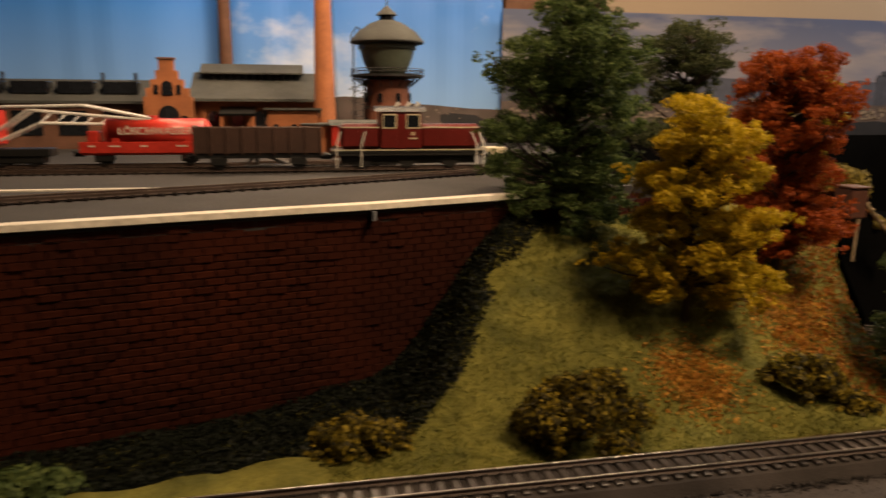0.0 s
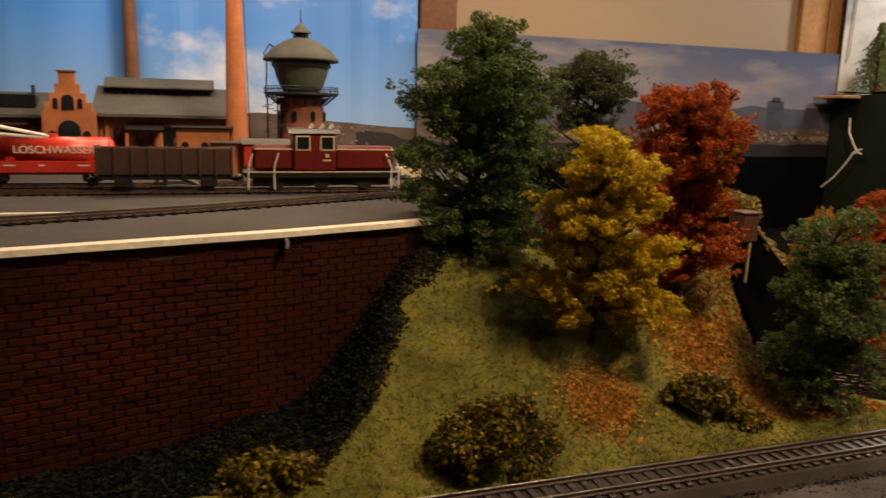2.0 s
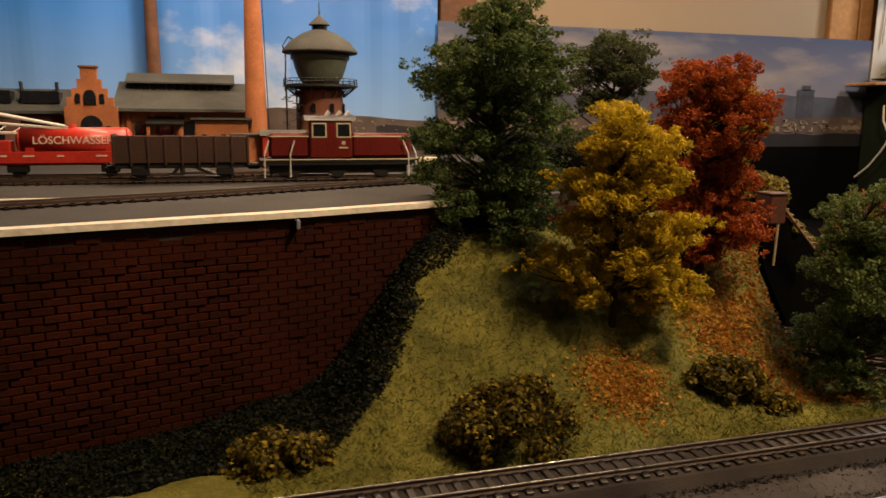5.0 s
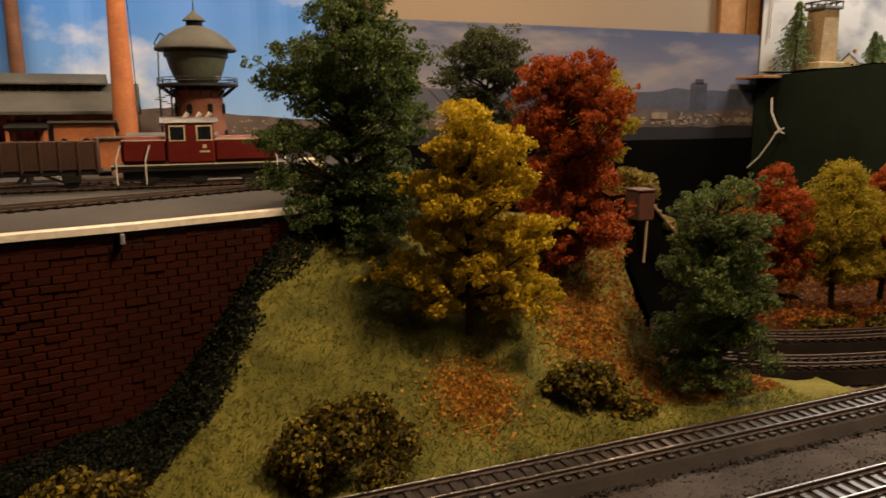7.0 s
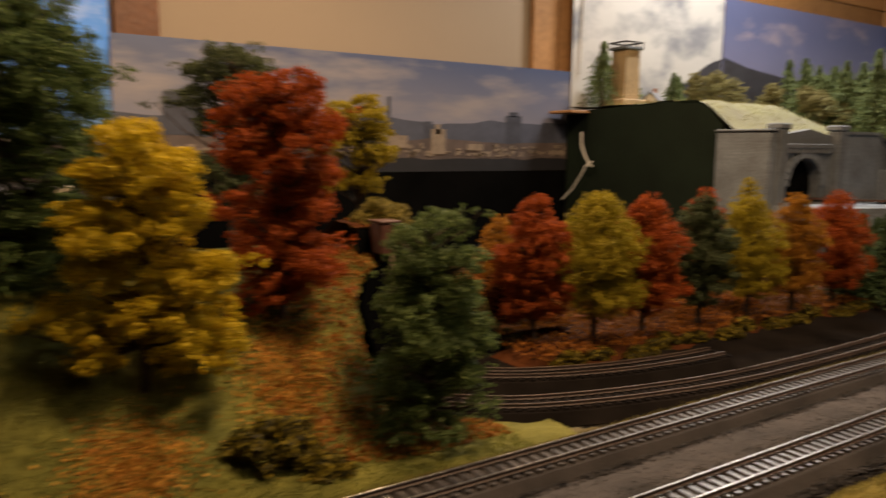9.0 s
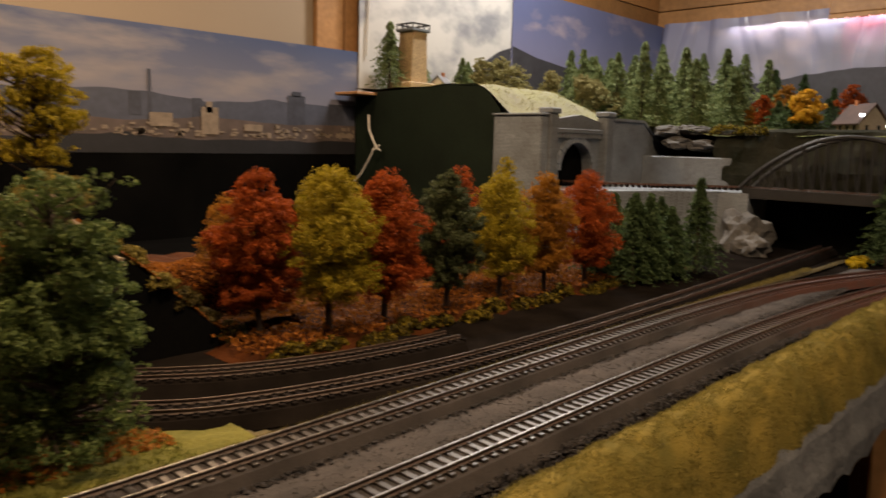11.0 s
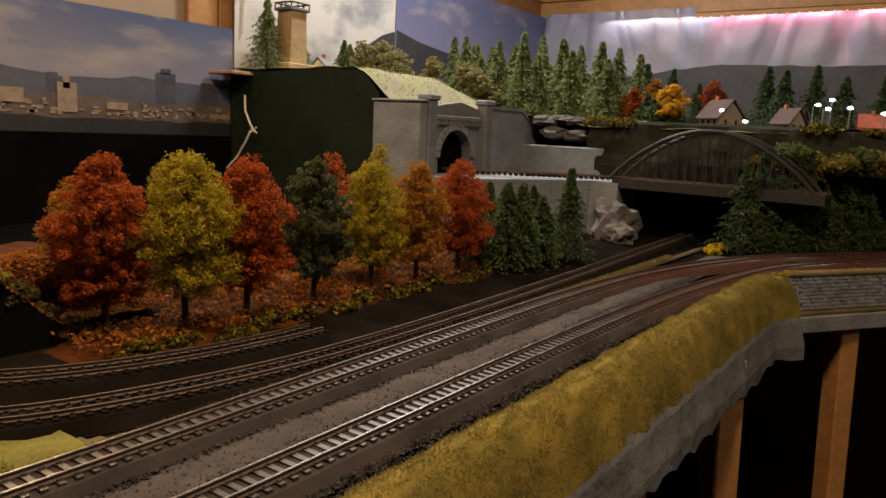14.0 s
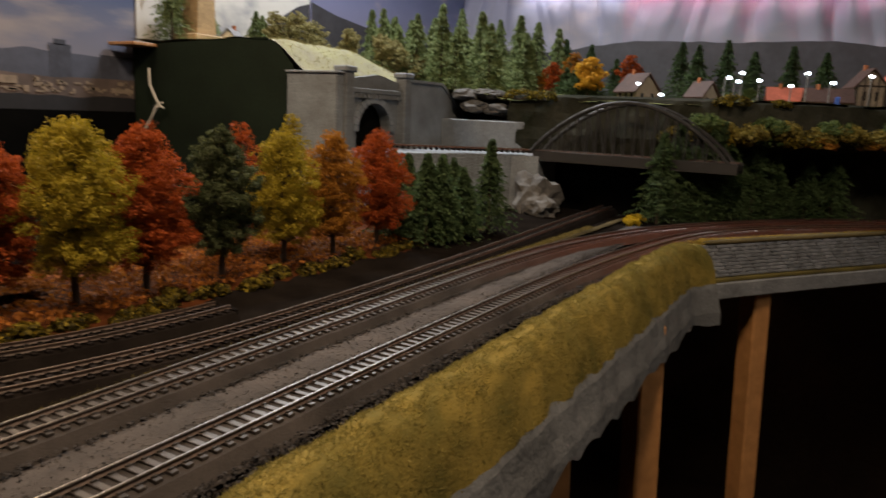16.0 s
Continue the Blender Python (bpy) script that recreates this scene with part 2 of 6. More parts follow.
def rust_dust(m, x0, x1):
    """Red-brown rust dust that has settled along the rails past x0."""
    nt = m.node_tree
    bsdf = nt.nodes["Principled BSDF"]
    pos = nt.nodes.new("ShaderNodeNewGeometry").outputs["Position"]
    xyz = nt.nodes.new("ShaderNodeSeparateXYZ")
    nt.links.new(pos, xyz.inputs[0])
    rng = nt.nodes.new("ShaderNodeMapRange")
    rng.inputs[1].default_value, rng.inputs[2].default_value = x0, x1
    nt.links.new(xyz.outputs[0], rng.inputs[0])
    amount = nt.nodes.new("ShaderNodeMath")
    amount.operation = "MULTIPLY"
    nt.links.new(rng.outputs[0], amount.inputs[0])
    nt.links.new(ramp(nt, noise_node(nt, 60, 4, pos), [(0.3, (0.45, 0.45, 0.45)), (0.7, (1, 1, 1))]), amount.inputs[1])
    old = bsdf.inputs["Base Color"].links[0].from_socket
    nt.links.new(mixed(nt, amount.outputs[0], old, (0.062, 0.022, 0.014)), bsdf.inputs["Base Color"])


for key in ("ballast", "rail_side", "sleeper"):
    rust_dust(M[key], 0.95, 1.25)
L = dict(
    yellow=leaf_mat("yellow_flock", (0.26, 0.18, 0.004), (0.68, 0.49, 0.018), (0.46, 0.325, 0.008)),
    mustard=leaf_mat("mustard_flock", (0.17, 0.135, 0.006), (0.42, 0.33, 0.022), (0.28, 0.215, 0.010)),
    orange=leaf_mat("orange_flock", (0.20, 0.085, 0.006), (0.44, 0.20, 0.018), (0.30, 0.13, 0.010)),
    amber=leaf_mat("amber_flock", (0.42, 0.22, 0.012), (0.78, 0.46, 0.04)),
    red=leaf_mat("rust_red_flock", (0.16, 0.026, 0.003), (0.44, 0.10, 0.012), (0.29, 0.056, 0.006)),
    green=leaf_mat("green_flock", (0.018, 0.038, 0.010), (0.16, 0.21, 0.06), (0.065, 0.10, 0.027), 0.9),
    grey_green=leaf_mat("grey_green_flock", (0.022, 0.032, 0.014), (0.12, 0.135, 0.055), (0.055, 0.068, 0.026)),
    olive=leaf_mat("olive_flock", (0.012, 0.011, 0.002), (0.30, 0.22, 0.014), (0.085, 0.066, 0.006), 1.0),
    pine=leaf_mat("spruce_flock", (0.013, 0.03, 0.012), (0.10, 0.15, 0.055)),
    # paler copy of the spruce flock, with the lamplight in its colour
    pine_lit=leaf_mat("lit_spruce_flock", (0.05, 0.09, 0.03), (0.30, 0.35, 0.15)),
    green_light=leaf_mat("mid_green_flock", (0.03, 0.055, 0.016), (0.19, 0.23, 0.065), (0.085, 0.12, 0.034)),
    grass=leaf_mat("green_grass_fibre", (0.06, 0.08, 0.014), (0.24, 0.225, 0.045)),
    bank=leaf_mat("olive_grass_fibre", (0.09, 0.085, 0.016), (0.34, 0.27, 0.07)),
    straw=leaf_mat("straw_grass_fibre", (0.08, 0.062, 0.015), (0.26, 0.20, 0.06)),
    stone=leaf_mat("ballast_stone", (0.015, 0.014, 0.014), (0.10, 0.09, 0.086)),
    clod=leaf_mat("ballast_clod", (0.012, 0.011, 0.012), (0.06, 0.052, 0.05)),
    cream=leaf_mat("cream_green_flock", (0.12, 0.11, 0.03), (0.46, 0.42, 0.20)),
    leaf_bright=leaf_mat("bright_fallen_leaf_flock", (0.30, 0.09, 0.012), (0.62, 0.34, 0.05)),
    # green darkened almost to black: the shade below the wall as colour
    ivy=leaf_mat("wall_shade_flock", (0.004, 0.006, 0.003), (0.010, 0.014, 0.007)),
    moss=leaf_mat("yellow_green_moss", (0.07, 0.06, 0.01), (0.34, 0.26, 0.05)),
    moss_dark=leaf_mat("dark_olive_moss", (0.02, 0.018, 0.004), (0.11, 0.08, 0.015)),
    corner_moss=leaf_mat("bright_yellow_moss", (0.16, 0.11, 0.012), (0.50, 0.34, 0.04)),
    litter=leaf_mat("fallen_leaf_flock", (0.12, 0.034, 0.004), (0.42, 0.16, 0.02)),
)

# ---- the room ----
def structure(ob, label, category):
    return tagged(ob, label, category, kind="structure")


XR, YB = 27.2, 13.4
structure(part("floor", box((-20, -22, -10.3), (XR + 3, YB + 1.5, -10)), M["floor"]), "dark floor of the hobby room under the layout", "floor")
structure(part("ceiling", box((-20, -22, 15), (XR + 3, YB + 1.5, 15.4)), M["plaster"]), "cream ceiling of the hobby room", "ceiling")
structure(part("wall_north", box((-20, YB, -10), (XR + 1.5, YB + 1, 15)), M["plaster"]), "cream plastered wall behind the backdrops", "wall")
structure(part("wall_south", box((-20, -22, -10), (XR + 1.5, -21, 15)), M["floor"]), "dark brown wall of the hobby room", "wall")
structure(part("wall_west", box((-21, -22, -10), (-20, YB + 1, 15)), M["floor"]), "dark brown wall of the hobby room", "wall")
wall_e = structure(part("wall_east", box((XR, -21, -10), (XR + 1, YB, 15)), M["floor"]), "pine board wall above the cloth backdrop", "wall")
board = box((-0.06, -17, 0), (0.0, 17, 0.93), 0.015)
for i in range(5):
    b = part("board", board if i == 0 else bmesh.new(), M["pine"], wall_e) if i == 0 else new("board", b.data)
    b.parent = wall_e
    b.location = P(XR - 0.005, -3.6, 5.3 + 0.96 * i) - Vector((0, 0, Z0))
wall_n = bpy.data.objects["wall_north"]
nboard = None
for i in range(4):
    if nboard is None:
        nb = part("board", box((0, -0.06, 0), (8.5, 0, 0.93), 0.015), M["pine"], wall_n)
        nboard = nb.data
    else:
        nb = new("board", nboard)
        nb.parent = wall_n
    nb.location = P(18.6, YB - 0.005, 5.3 + 0.96 * i) - Vector((0, 0, Z0))
for x0, x1, m in ((3.95, 4.66, "dark_wood"), (12.5, 13.22, "wood"), (13.26, 14.02, "wood")):
    structure(part("wooden_post", box((x0, YB - 0.15, -10), (x1, YB - 0.005, 15), 0.02), M[m]), "brown wooden post against the plastered wall", "post")


# ---- backdrops ----
def flat_y(x0, x1, z0, z1, y, t=0.02):
    return box((x0, y, z0), (x1, y + t, z1))


def sky_print(name, low, high, z0, z1, cloud_col, cover=0.55, rough=0.45, stretch=3.0, scale=3.0):
    """A printed sky: low to high colour between two heights, with soft clouds."""
    m, nt, bsdf = nodes_of(name)
    pos = nt.nodes.new("ShaderNodeNewGeometry").outputs["Position"]
    xyz = nt.nodes.new("ShaderNodeSeparateXYZ")
    nt.links.new(pos, xyz.inputs[0])
    rng = nt.nodes.new("ShaderNodeMapRange")
    rng.inputs[1].default_value, rng.inputs[2].default_value = Z0 + z0 * U, Z0 + z1 * U
    nt.links.new(xyz.outputs[2], rng.inputs[0])
    c = mixed(nt, rng.outputs[0], low, high)
    mp = nt.nodes.new("ShaderNodeMapping")
    mp.inputs["Scale"].default_value = (1, 1, stretch)
    nt.links.new(pos, mp.inputs[0])
    n = noise_node(nt, scale, 6, mp.outputs[0], 0.55)
    f = ramp(nt, n, [(cover, (0, 0, 0)), (cover + 0.2, (1, 1, 1))])
    c = mixed(nt, f, c, cloud_col)
    nt.links.new(c, bsdf.inputs["Base Color"])
    bsdf.inputs["Roughness"].default_value = rough
    bumped(nt, bsdf, noise_node(nt, 8.0, 2, pos), 0.25, 0.01)
    return m


def skyline(rng, x0, x1, z, rough, step=0.15):
    """The upper outline of printed hills."""
    return [(x, z + rough * noise.noise((x * 0.55, rng, 0)) + 0.3 * rough * noise.noise((x * 2.1, rng, 3))) for x in steps(x0, x1, step)]


def print_band(name, y, pts, z0, material, parent, axis="y"):
    bm = bmesh.new()
    place = (lambda a, z: (a, y, z)) if axis == "y" else (lambda a, z: (y, a, z))
    for (a0, h0), (a1, h1) in zip(pts, pts[1:]):
        q = [bm.verts.new(place(*p)) for p in ((a0, z0), (a1, z0), (a1, h1), (a0, h0))]
        bm.faces.new(q)
    ob = part(name, bm, material, parent)
    ob.location = (0, 0, 0)
    return ob


blue = structure(part("blue_backdrop", sheet(steps(-9, 3.87, 0.1), [0, 1], lambda x, y: 0), sky_print("blue_sky_print", (0.24, 0.42, 0.72), (0.05, 0.23, 0.76), 1.2, 3.4, (0.72, 0.76, 0.82), 0.56, 0.4, 1.5, 4.5)), "blue sky backdrop sheet behind the railway yard", "backdrop")
for v in blue.data.vertices:
    x, top = v.co.x / U, v.co.y > 0.05
    v.co = Vector((x, 13.13 + 0.02 * math.sin(x * 3.1 + math.sin(x)) + 0.006 * math.sin(x * 8.3 + 2 * math.sin(2.1 * x)), 6.2 if top else 0.9)) * U
P_HILL = mat("printed_brown_hill", (0.10, 0.075, 0.068), 0.6, 0.35, 30, 120, 0.0)
P_DARK = mat("printed_dark_trees", (0.012, 0.012, 0.016), 0.6, 0.3, 30, 200, 0.0)
P_HAZE = mat("printed_hazy_hills", (0.07, 0.078, 0.115), 0.6, 0.15, 10, 60, 0.0)
P_GREY = mat("printed_grey_hills", (0.045, 0.045, 0.055), 0.6, 0.25, 12, 60, 0.0)
P_HOUSE = mat("printed_pale_houses", (0.24, 0.19, 0.145), 0.6, 0.2, 60, 200, 0.0)
P_BRICK = mat("printed_brick", (0.2, 0.10, 0.06), 0.6, 0.3, 60, 200, 0.0)
P_TOWERS = mat("printed_hazy_towers", (0.05, 0.055, 0.08), 0.6, 0.2, 30, 100, 0.0)
print_band("printed_hills", 13.075, [(x, 1.83 + 0.1 * math.exp(-((x - 1.0) / 1.2) ** 2) - 0.05 * max(0, x - 1.5) + 0.03 * noise.noise((x * 2, 0, 0))) for x in steps(-4, 3.86, 0.1)], 1.0, P_HILL, blue)
print_band("printed_trees", 13.07, [(2.75, 1.62), (2.9, 1.66), (3.4, 1.62), (3.6, 1.52), (3.86, 1.5)], 1.2, P_DARK, blue)
hrng = np.random.default_rng(5)
bm = bmesh.new()
for i in range(46):
    x, z, s = hrng.uniform(1.9, 3.1), hrng.uniform(1.25, 1.72), hrng.uniform(0.012, 0.035)
    add_box(bm, (x, 13.06, z), (x + s * 1.3, 13.064, z + s))
o = part("printed_houses", bm, P_HOUSE, blue)

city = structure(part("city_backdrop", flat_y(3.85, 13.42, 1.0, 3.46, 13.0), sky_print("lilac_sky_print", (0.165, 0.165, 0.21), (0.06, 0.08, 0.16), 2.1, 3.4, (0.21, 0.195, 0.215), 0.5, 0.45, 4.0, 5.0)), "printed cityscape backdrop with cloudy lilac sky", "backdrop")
print_band("printed_hills", 12.99, skyline(2.0, 3.85, 13.42, 2.27, 0.16), 1.0, P_HAZE, city)
print_band("printed_town", 12.985, skyline(9.0, 3.85, 13.42, 1.86, 0.1), 1.0, P_HILL, city)
print_band("printed_trees", 12.98, skyline(5.0, 3.85, 13.42, 1.52, 0.12), 1.0, P_DARK, city)
bm = bmesh.new()
add_box(bm, (11.6, 12.986, 1.8), (12.02, 12.989, 2.42)), add_box(bm, (11.7, 12.986, 2.4), (11.92, 12.989, 2.5)), add_box(bm, (12.6, 12.986, 1.7), (13.0, 12.989, 2.3))
add_box(bm, (8.74, 12.986, 1.9), (8.8, 12.989, 2.7)), add_box(bm, (8.4, 12.986, 1.9), (8.62, 12.989, 2.3)), add_box(bm, (9.55, 12.986, 1.8), (9.75, 12.989, 2.25))
add_box(bm, (4.6, 12.986, 1.9), (5.2, 12.989, 2.6))
part("printed_towers", bm, P_TOWERS, city)
bm = bmesh.new()
for i in range(170):
    x, w, h = hrng.uniform(4.0, 13.3), hrng.uniform(0.03, 0.16), hrng.uniform(0.02, 0.08)
    z = 1.55 + hrng.uniform(0, 0.3) ** 1.3
    add_box(bm, (x, 12.974, z), (min(13.4, x + w), 12.977, z + h))
for x, z, w, h in ((8.75, 1.72, 0.42, 0.24), (9.72, 1.6, 0.34, 0.5), (9.82, 2.0, 0.12, 0.2), (10.6, 1.68, 0.4, 0.13), (12.8, 1.6, 0.5, 0.08)):
    add_box(bm, (x, 12.97, z), (x + w, 12.973, z + h))
part("printed_houses", bm, P_HOUSE, city)
# added sheet: the void under the print is coloured black
structure(part("panel_below_city", flat_y(3.6, 13.3, -3, 1.25, 12.94), M["black"]), "black sheet filling the dark gap below the city backdrop", "panel")

cloudy = structure(part("cloud_backdrop", flat_y(13.42, 18.6, 1.0, 8.2, 12.97), sky_print("cloud_print", (0.42, 0.41, 0.40), (0.52, 0.51, 0.50), 2.5, 5.0, (0.22, 0.23, 0.26), 0.46, 0.5, 1.4, 9.0)), "white cloudy backdrop sheet behind the tower", "backdrop")
mount = structure(part("mountain_backdrop", flat_y(18.58, 27.0, 1.0, 5.65, 12.92), sky_print("dusk_sky_print", (0.22, 0.21, 0.30), (0.10, 0.12, 0.24), 2.5, 5.0, (0.42, 0.34, 0.34), 0.56, 0.35, 2.0, 4.0)), "dark mountain backdrop sheet in the corner", "backdrop")
print_band("printed_mountain", 12.91, [(16.6, 3.3), (17.4, 3.75), (18.6, 4.15), (19.6, 3.95), (21.5, 3.75), (23, 3.6), (25, 3.7), (26.95, 3.55)][2:], 1.0, P_GREY, mount)
print_band("printed_mountain", 12.96, [(16.9, 3.2), (17.5, 3.62), (18.1, 3.95), (18.58, 4.1)], 1.0, P_GREY, cloudy)
cloth_mat = sky_print("cloth_print", (0.30, 0.30, 0.36), (0.21, 0.21, 0.31), 3.2, 5.6, (0.38, 0.32, 0.33), 0.5, 0.3, 2.0, 3.0)


def cloth_x(y, z):
    """Hanging folds that fan out from where the cloth is pinned under the batten."""
    k = smooth01((z - 2.6) / 2.4)
    a = y + 0.28 * (5.6 - z) * math.sin(y * 0.9) + 0.35 * fuzz(y, z * 0.5, 0.8)
    folds = abs(math.sin(a * 1.9)) ** 0.6 + 0.55 * abs(math.sin(a * 3.3 + 1.0)) ** 0.7 + 0.25 * math.sin(a * 7.1)
    return 26.84 - 0.19 * k * folds - 0.05 * fuzz(y, z, 1.6)


bm = bmesh.new()
ys, zs = steps(-9, 12.88, 0.06), steps(1.0, 5.72, 0.12)
g = [[bm.verts.new((cloth_x(y, z), y, z)) for y in ys] for z in zs]
for a, b in zip(g, g[1:]):
    for i in range(len(ys) - 1):
        bm.faces.new((a[i], a[i + 1], b[i + 1], b[i]))
cloth = structure(part("cloth_backdrop", bm, cloth_mat, None, "", True), "creased cloth backdrop with grey printed hills", "backdrop")
print_band("printed_hills", 26.62, [(y, 3.75 + 0.28 * math.exp(-((y - 4.5) / 2.2) ** 2) + 0.12 * math.sin(y * 1.1) + 0.04 * noise.noise((y * 2, 0, 7))) for y in steps(-9, 12.85, 0.12)], 1.0, P_GREY, cloth, "x")

# ---- red light strip on its batten ----
strip = tagged(empty("light_batten", (26.45, 1.2, 5.46)), "pine batten with a row of small red lights underneath", "light strip")
part("batten", box((-0.25, -9, 0.0), (0.25, 6.3, 0.42), 0.03), M["pine"], strip)
red_glow, nt, bsdf = nodes_of("red_glow")
bsdf.inputs["Emission Color"].default_value, bsdf.inputs["Emission Strength"].default_value = (1, 0.02, 0.05, 1), 1.2
part("lip", box((-0.25, -9, -0.13), (-0.21, 6.3, 0.0), 0.008), M["pine"], strip)
for i in range(42):
    part("red_light", box((-0.262, 6.1 - i * 0.3, -0.155), (-0.215, 6.16 - i * 0.3, -0.115)), red_glow, strip, "small glowing red light")

# ---- layout base ----
def ridge_x(y):
    """The crest of the hill towards the brick wall; near the track it runs on beside the rails."""
    crest = 0.88 + 0.80 * (y - 4.0) - 0.20 * math.exp(-(((y - 5.03) / 0.13) ** 2)) + 0.03 * math.sin(y * 9)
    return crest if y > 4.0 else crest - (4.0 - y) * 8.0


def ditch_z(x):
    """The shaded ground between hill and wall, climbing towards the tree."""
    return -0.27 + 0.10 * smooth01((x + 0.3) / 1.0) + 1.15 * smooth01((x - 0.6) / 1.35)


def hill_raw(x, y):
    """Rises away from the track; steep towards the brick wall, gentle towards the tunnel."""
    rise = 0.98 * smooth01((y - 3.62) / 2.15)
    rise *= smooth01((4.35 + 0.95 * (y - 4.2) / 1.2 - x) / 0.8)
    rise *= 1 - 0.45 * smooth01((y - 6.4) / 1.2)
    top = -0.10 + rise
    drop = smooth01((ridge_x(y) - x) / (0.34 if y > 4.1 else 0.9))
    return top + (min(ditch_z(x), top + 0.12) - top) * drop


def hill_z(x, y):
    return hill_raw(x, y) + 0.025 * fuzz(x, y, 4) + 0.01 * fuzz(x, y, 14)


def cut_x(y):
    """Where the hill is cut away at the tunnel."""
    return 5.3 - 1.0 * smooth01((y - 4.2) / 0.5) + 0.75 * smooth01((y - 4.9) / 1.1)


bm = sheet(steps(-9, 18.5, 0.2), steps(2.3, 6.5, 0.2), lambda x, y: -0.16 + 0.015 * fuzz(x, y, 3))
bmesh.ops.delete(bm, geom=[v for v in bm.verts if v.co.x < 1.6 and v.co.y > 3.85], context="VERTS")
structure(part("ground", bm, M["soil"]), "dark ballast bed under the tracks", "ground")
bm = sheet(steps(-3.4, 5.4, 0.05), steps(3.66, 7.7, 0.05), hill_z)
bmesh.ops.delete(bm, geom=[v for v in bm.verts if v.co.x > cut_x(v.co.y)], context="VERTS")
structure(part("hill", bm, M["grass"]), "grassy model hill beside the brick wall", "hill")


def crest_z(x):
    """The upper edge of the tunnel mouth, falling from the hut to the forest floor."""
    u = smooth01((x - 4.7) / 1.9)
    return 1.10 - 1.27 * (0.55 * u + 0.45 * min(1.0, max(0.0, (x - 4.7) / 1.55)))


def slope_z(x, y):
    ledge = 0.42 * smooth01((y - 5.9) / 0.35) * smooth01((7.0 - x) / 0.5)
    return max(crest_z(x) - 0.35 * smooth01((y - 6.0) / 0.9), ledge) + 0.035 * fuzz(x, y, 5)


structure(part("tunnel_slope", sheet(steps(4.6, 7.0, 0.06), steps(5.66, 7.1, 0.06), slope_z), M["leaf_floor"]), "mossy slope falling from the tunnel hut to the forest floor", "hill")
# black faces give the tunnel mouth its darkness by colour
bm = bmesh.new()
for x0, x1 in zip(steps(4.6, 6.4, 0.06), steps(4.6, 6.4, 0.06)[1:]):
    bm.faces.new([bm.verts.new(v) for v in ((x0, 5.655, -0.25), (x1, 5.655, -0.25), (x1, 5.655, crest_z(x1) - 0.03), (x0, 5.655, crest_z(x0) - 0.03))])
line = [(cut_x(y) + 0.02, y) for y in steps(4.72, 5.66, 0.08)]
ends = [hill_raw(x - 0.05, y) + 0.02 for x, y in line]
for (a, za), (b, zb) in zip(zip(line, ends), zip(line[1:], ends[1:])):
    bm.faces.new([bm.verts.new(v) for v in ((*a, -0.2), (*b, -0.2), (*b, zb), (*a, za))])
structure(part("tunnel_lining", bm, M["black"]), "black sheet standing in for the darkness in the tunnel mouth", "tunnel")
structure(part("forest_floor", sheet(steps(5.9, 13.3, 0.12), steps(4.85, 6.9, 0.12), lambda x, y: -0.17 + 0.09 * smooth01((y - 4.85) / 0.5) * smooth01((x - 5.9) / 0.4) + 0.03 * fuzz(x, y, 5)), M["leaf_floor"]), "forest floor covered with orange fallen leaves", "ground")
structure(part("verge", sheet(steps(3.0, 15.6, 0.1), steps(3.575, 3.66, 0.028), lambda x, y: -0.13 + 0.03 * math.sin((y - 3.575) / 0.085 * 3.14) + 0.012 * fuzz(x, y, 8)), M["straw"]), "narrow straw-coloured grass verge between the tracks", "grass")
structure(part("meadow", sheet(steps(2.2, 6.2, 0.08), steps(3.63, 4.36, 0.06), lambda x, y: -0.135 - 0.06 * smooth01((y - 3.65 - 0.72 * smooth01((6.0 - x) / 1.6)) / 0.06) + 0.01 * fuzz(x, y, 8)), M["straw"]), "straw-coloured grass beside the track", "grass")
structure(part("track_centre", sheet(steps(-9, 14.8, 0.2), [2.84, 2.92, 3.0, 3.08, 3.16, 3.24, 3.3], lambda x, y: -0.125 + 0.03 * math.sin((y - 2.84) / 0.46 * 3.14) + 0.012 * fuzz(x, y, 7)), M["ballast_light"]), "grey gravel between the two main tracks", "gravel")

# grass bank along the front edge, and the plaster skirt below it
def front(x):
    """The front edge of the layout, bent round at the corner."""
    return (x, 2.38) if x < 13.0 else (13.0 + (x - 13.0) * 0.80, 2.38 - 0.62 * (x - 13.0) * smooth01((x - 12.6) / 1.2))


def bank(profile, x0, x1, rough, step=0.08, wild=0.0):
    bm = bmesh.new()
    rows = []
    for x in steps(x0, x1, step):
        fx, fy = front(x)
        rows.append([bm.verts.new((fx, fy - d + rough * fuzz(x * 1.3, d * 3, 3, 1), z + rough * fuzz(x, d * 4, 5, 2) + (wild * fuzz(x, 0, 2.2, 9) if i == len(profile) - 1 else 0))) for i, (d, z) in enumerate(profile)])
    for a, b in zip(rows, rows[1:]):
        for i in range(len(profile) - 1):
            bm.faces.new((a[i], a[i + 1], b[i + 1], b[i]))
    return bm


BANK = [(0.0, -0.15), (0.05, -0.08), (0.12, -0.035), (0.20, -0.045), (0.28, -0.10), (0.35, -0.21), (0.41, -0.37), (0.455, -0.56)]
structure(part("grass_bank", bank(BANK, -9, 13.5, 0.028, 0.06), M["bank"], None, "", True), "olive grass bank along the edge of the layout", "grass")
structure(part("plaster_skirt", bank([(0.41, -0.45), (0.475, -0.6), (0.5, -0.74), (0.54, -0.9), (0.55, -1.05)], -9, 13.5, 0.022, 0.06, 0.14), M["skirt"]), "grey plaster skirt below the grass bank", "skirt")
# coloured black so that the gap behind the trees looks unlit
structure(part("layout_board", box((-9, 2.1, -0.5), (13.3, 13.0, -0.3)), M["black"]), "dark underside board of the layout", "board")

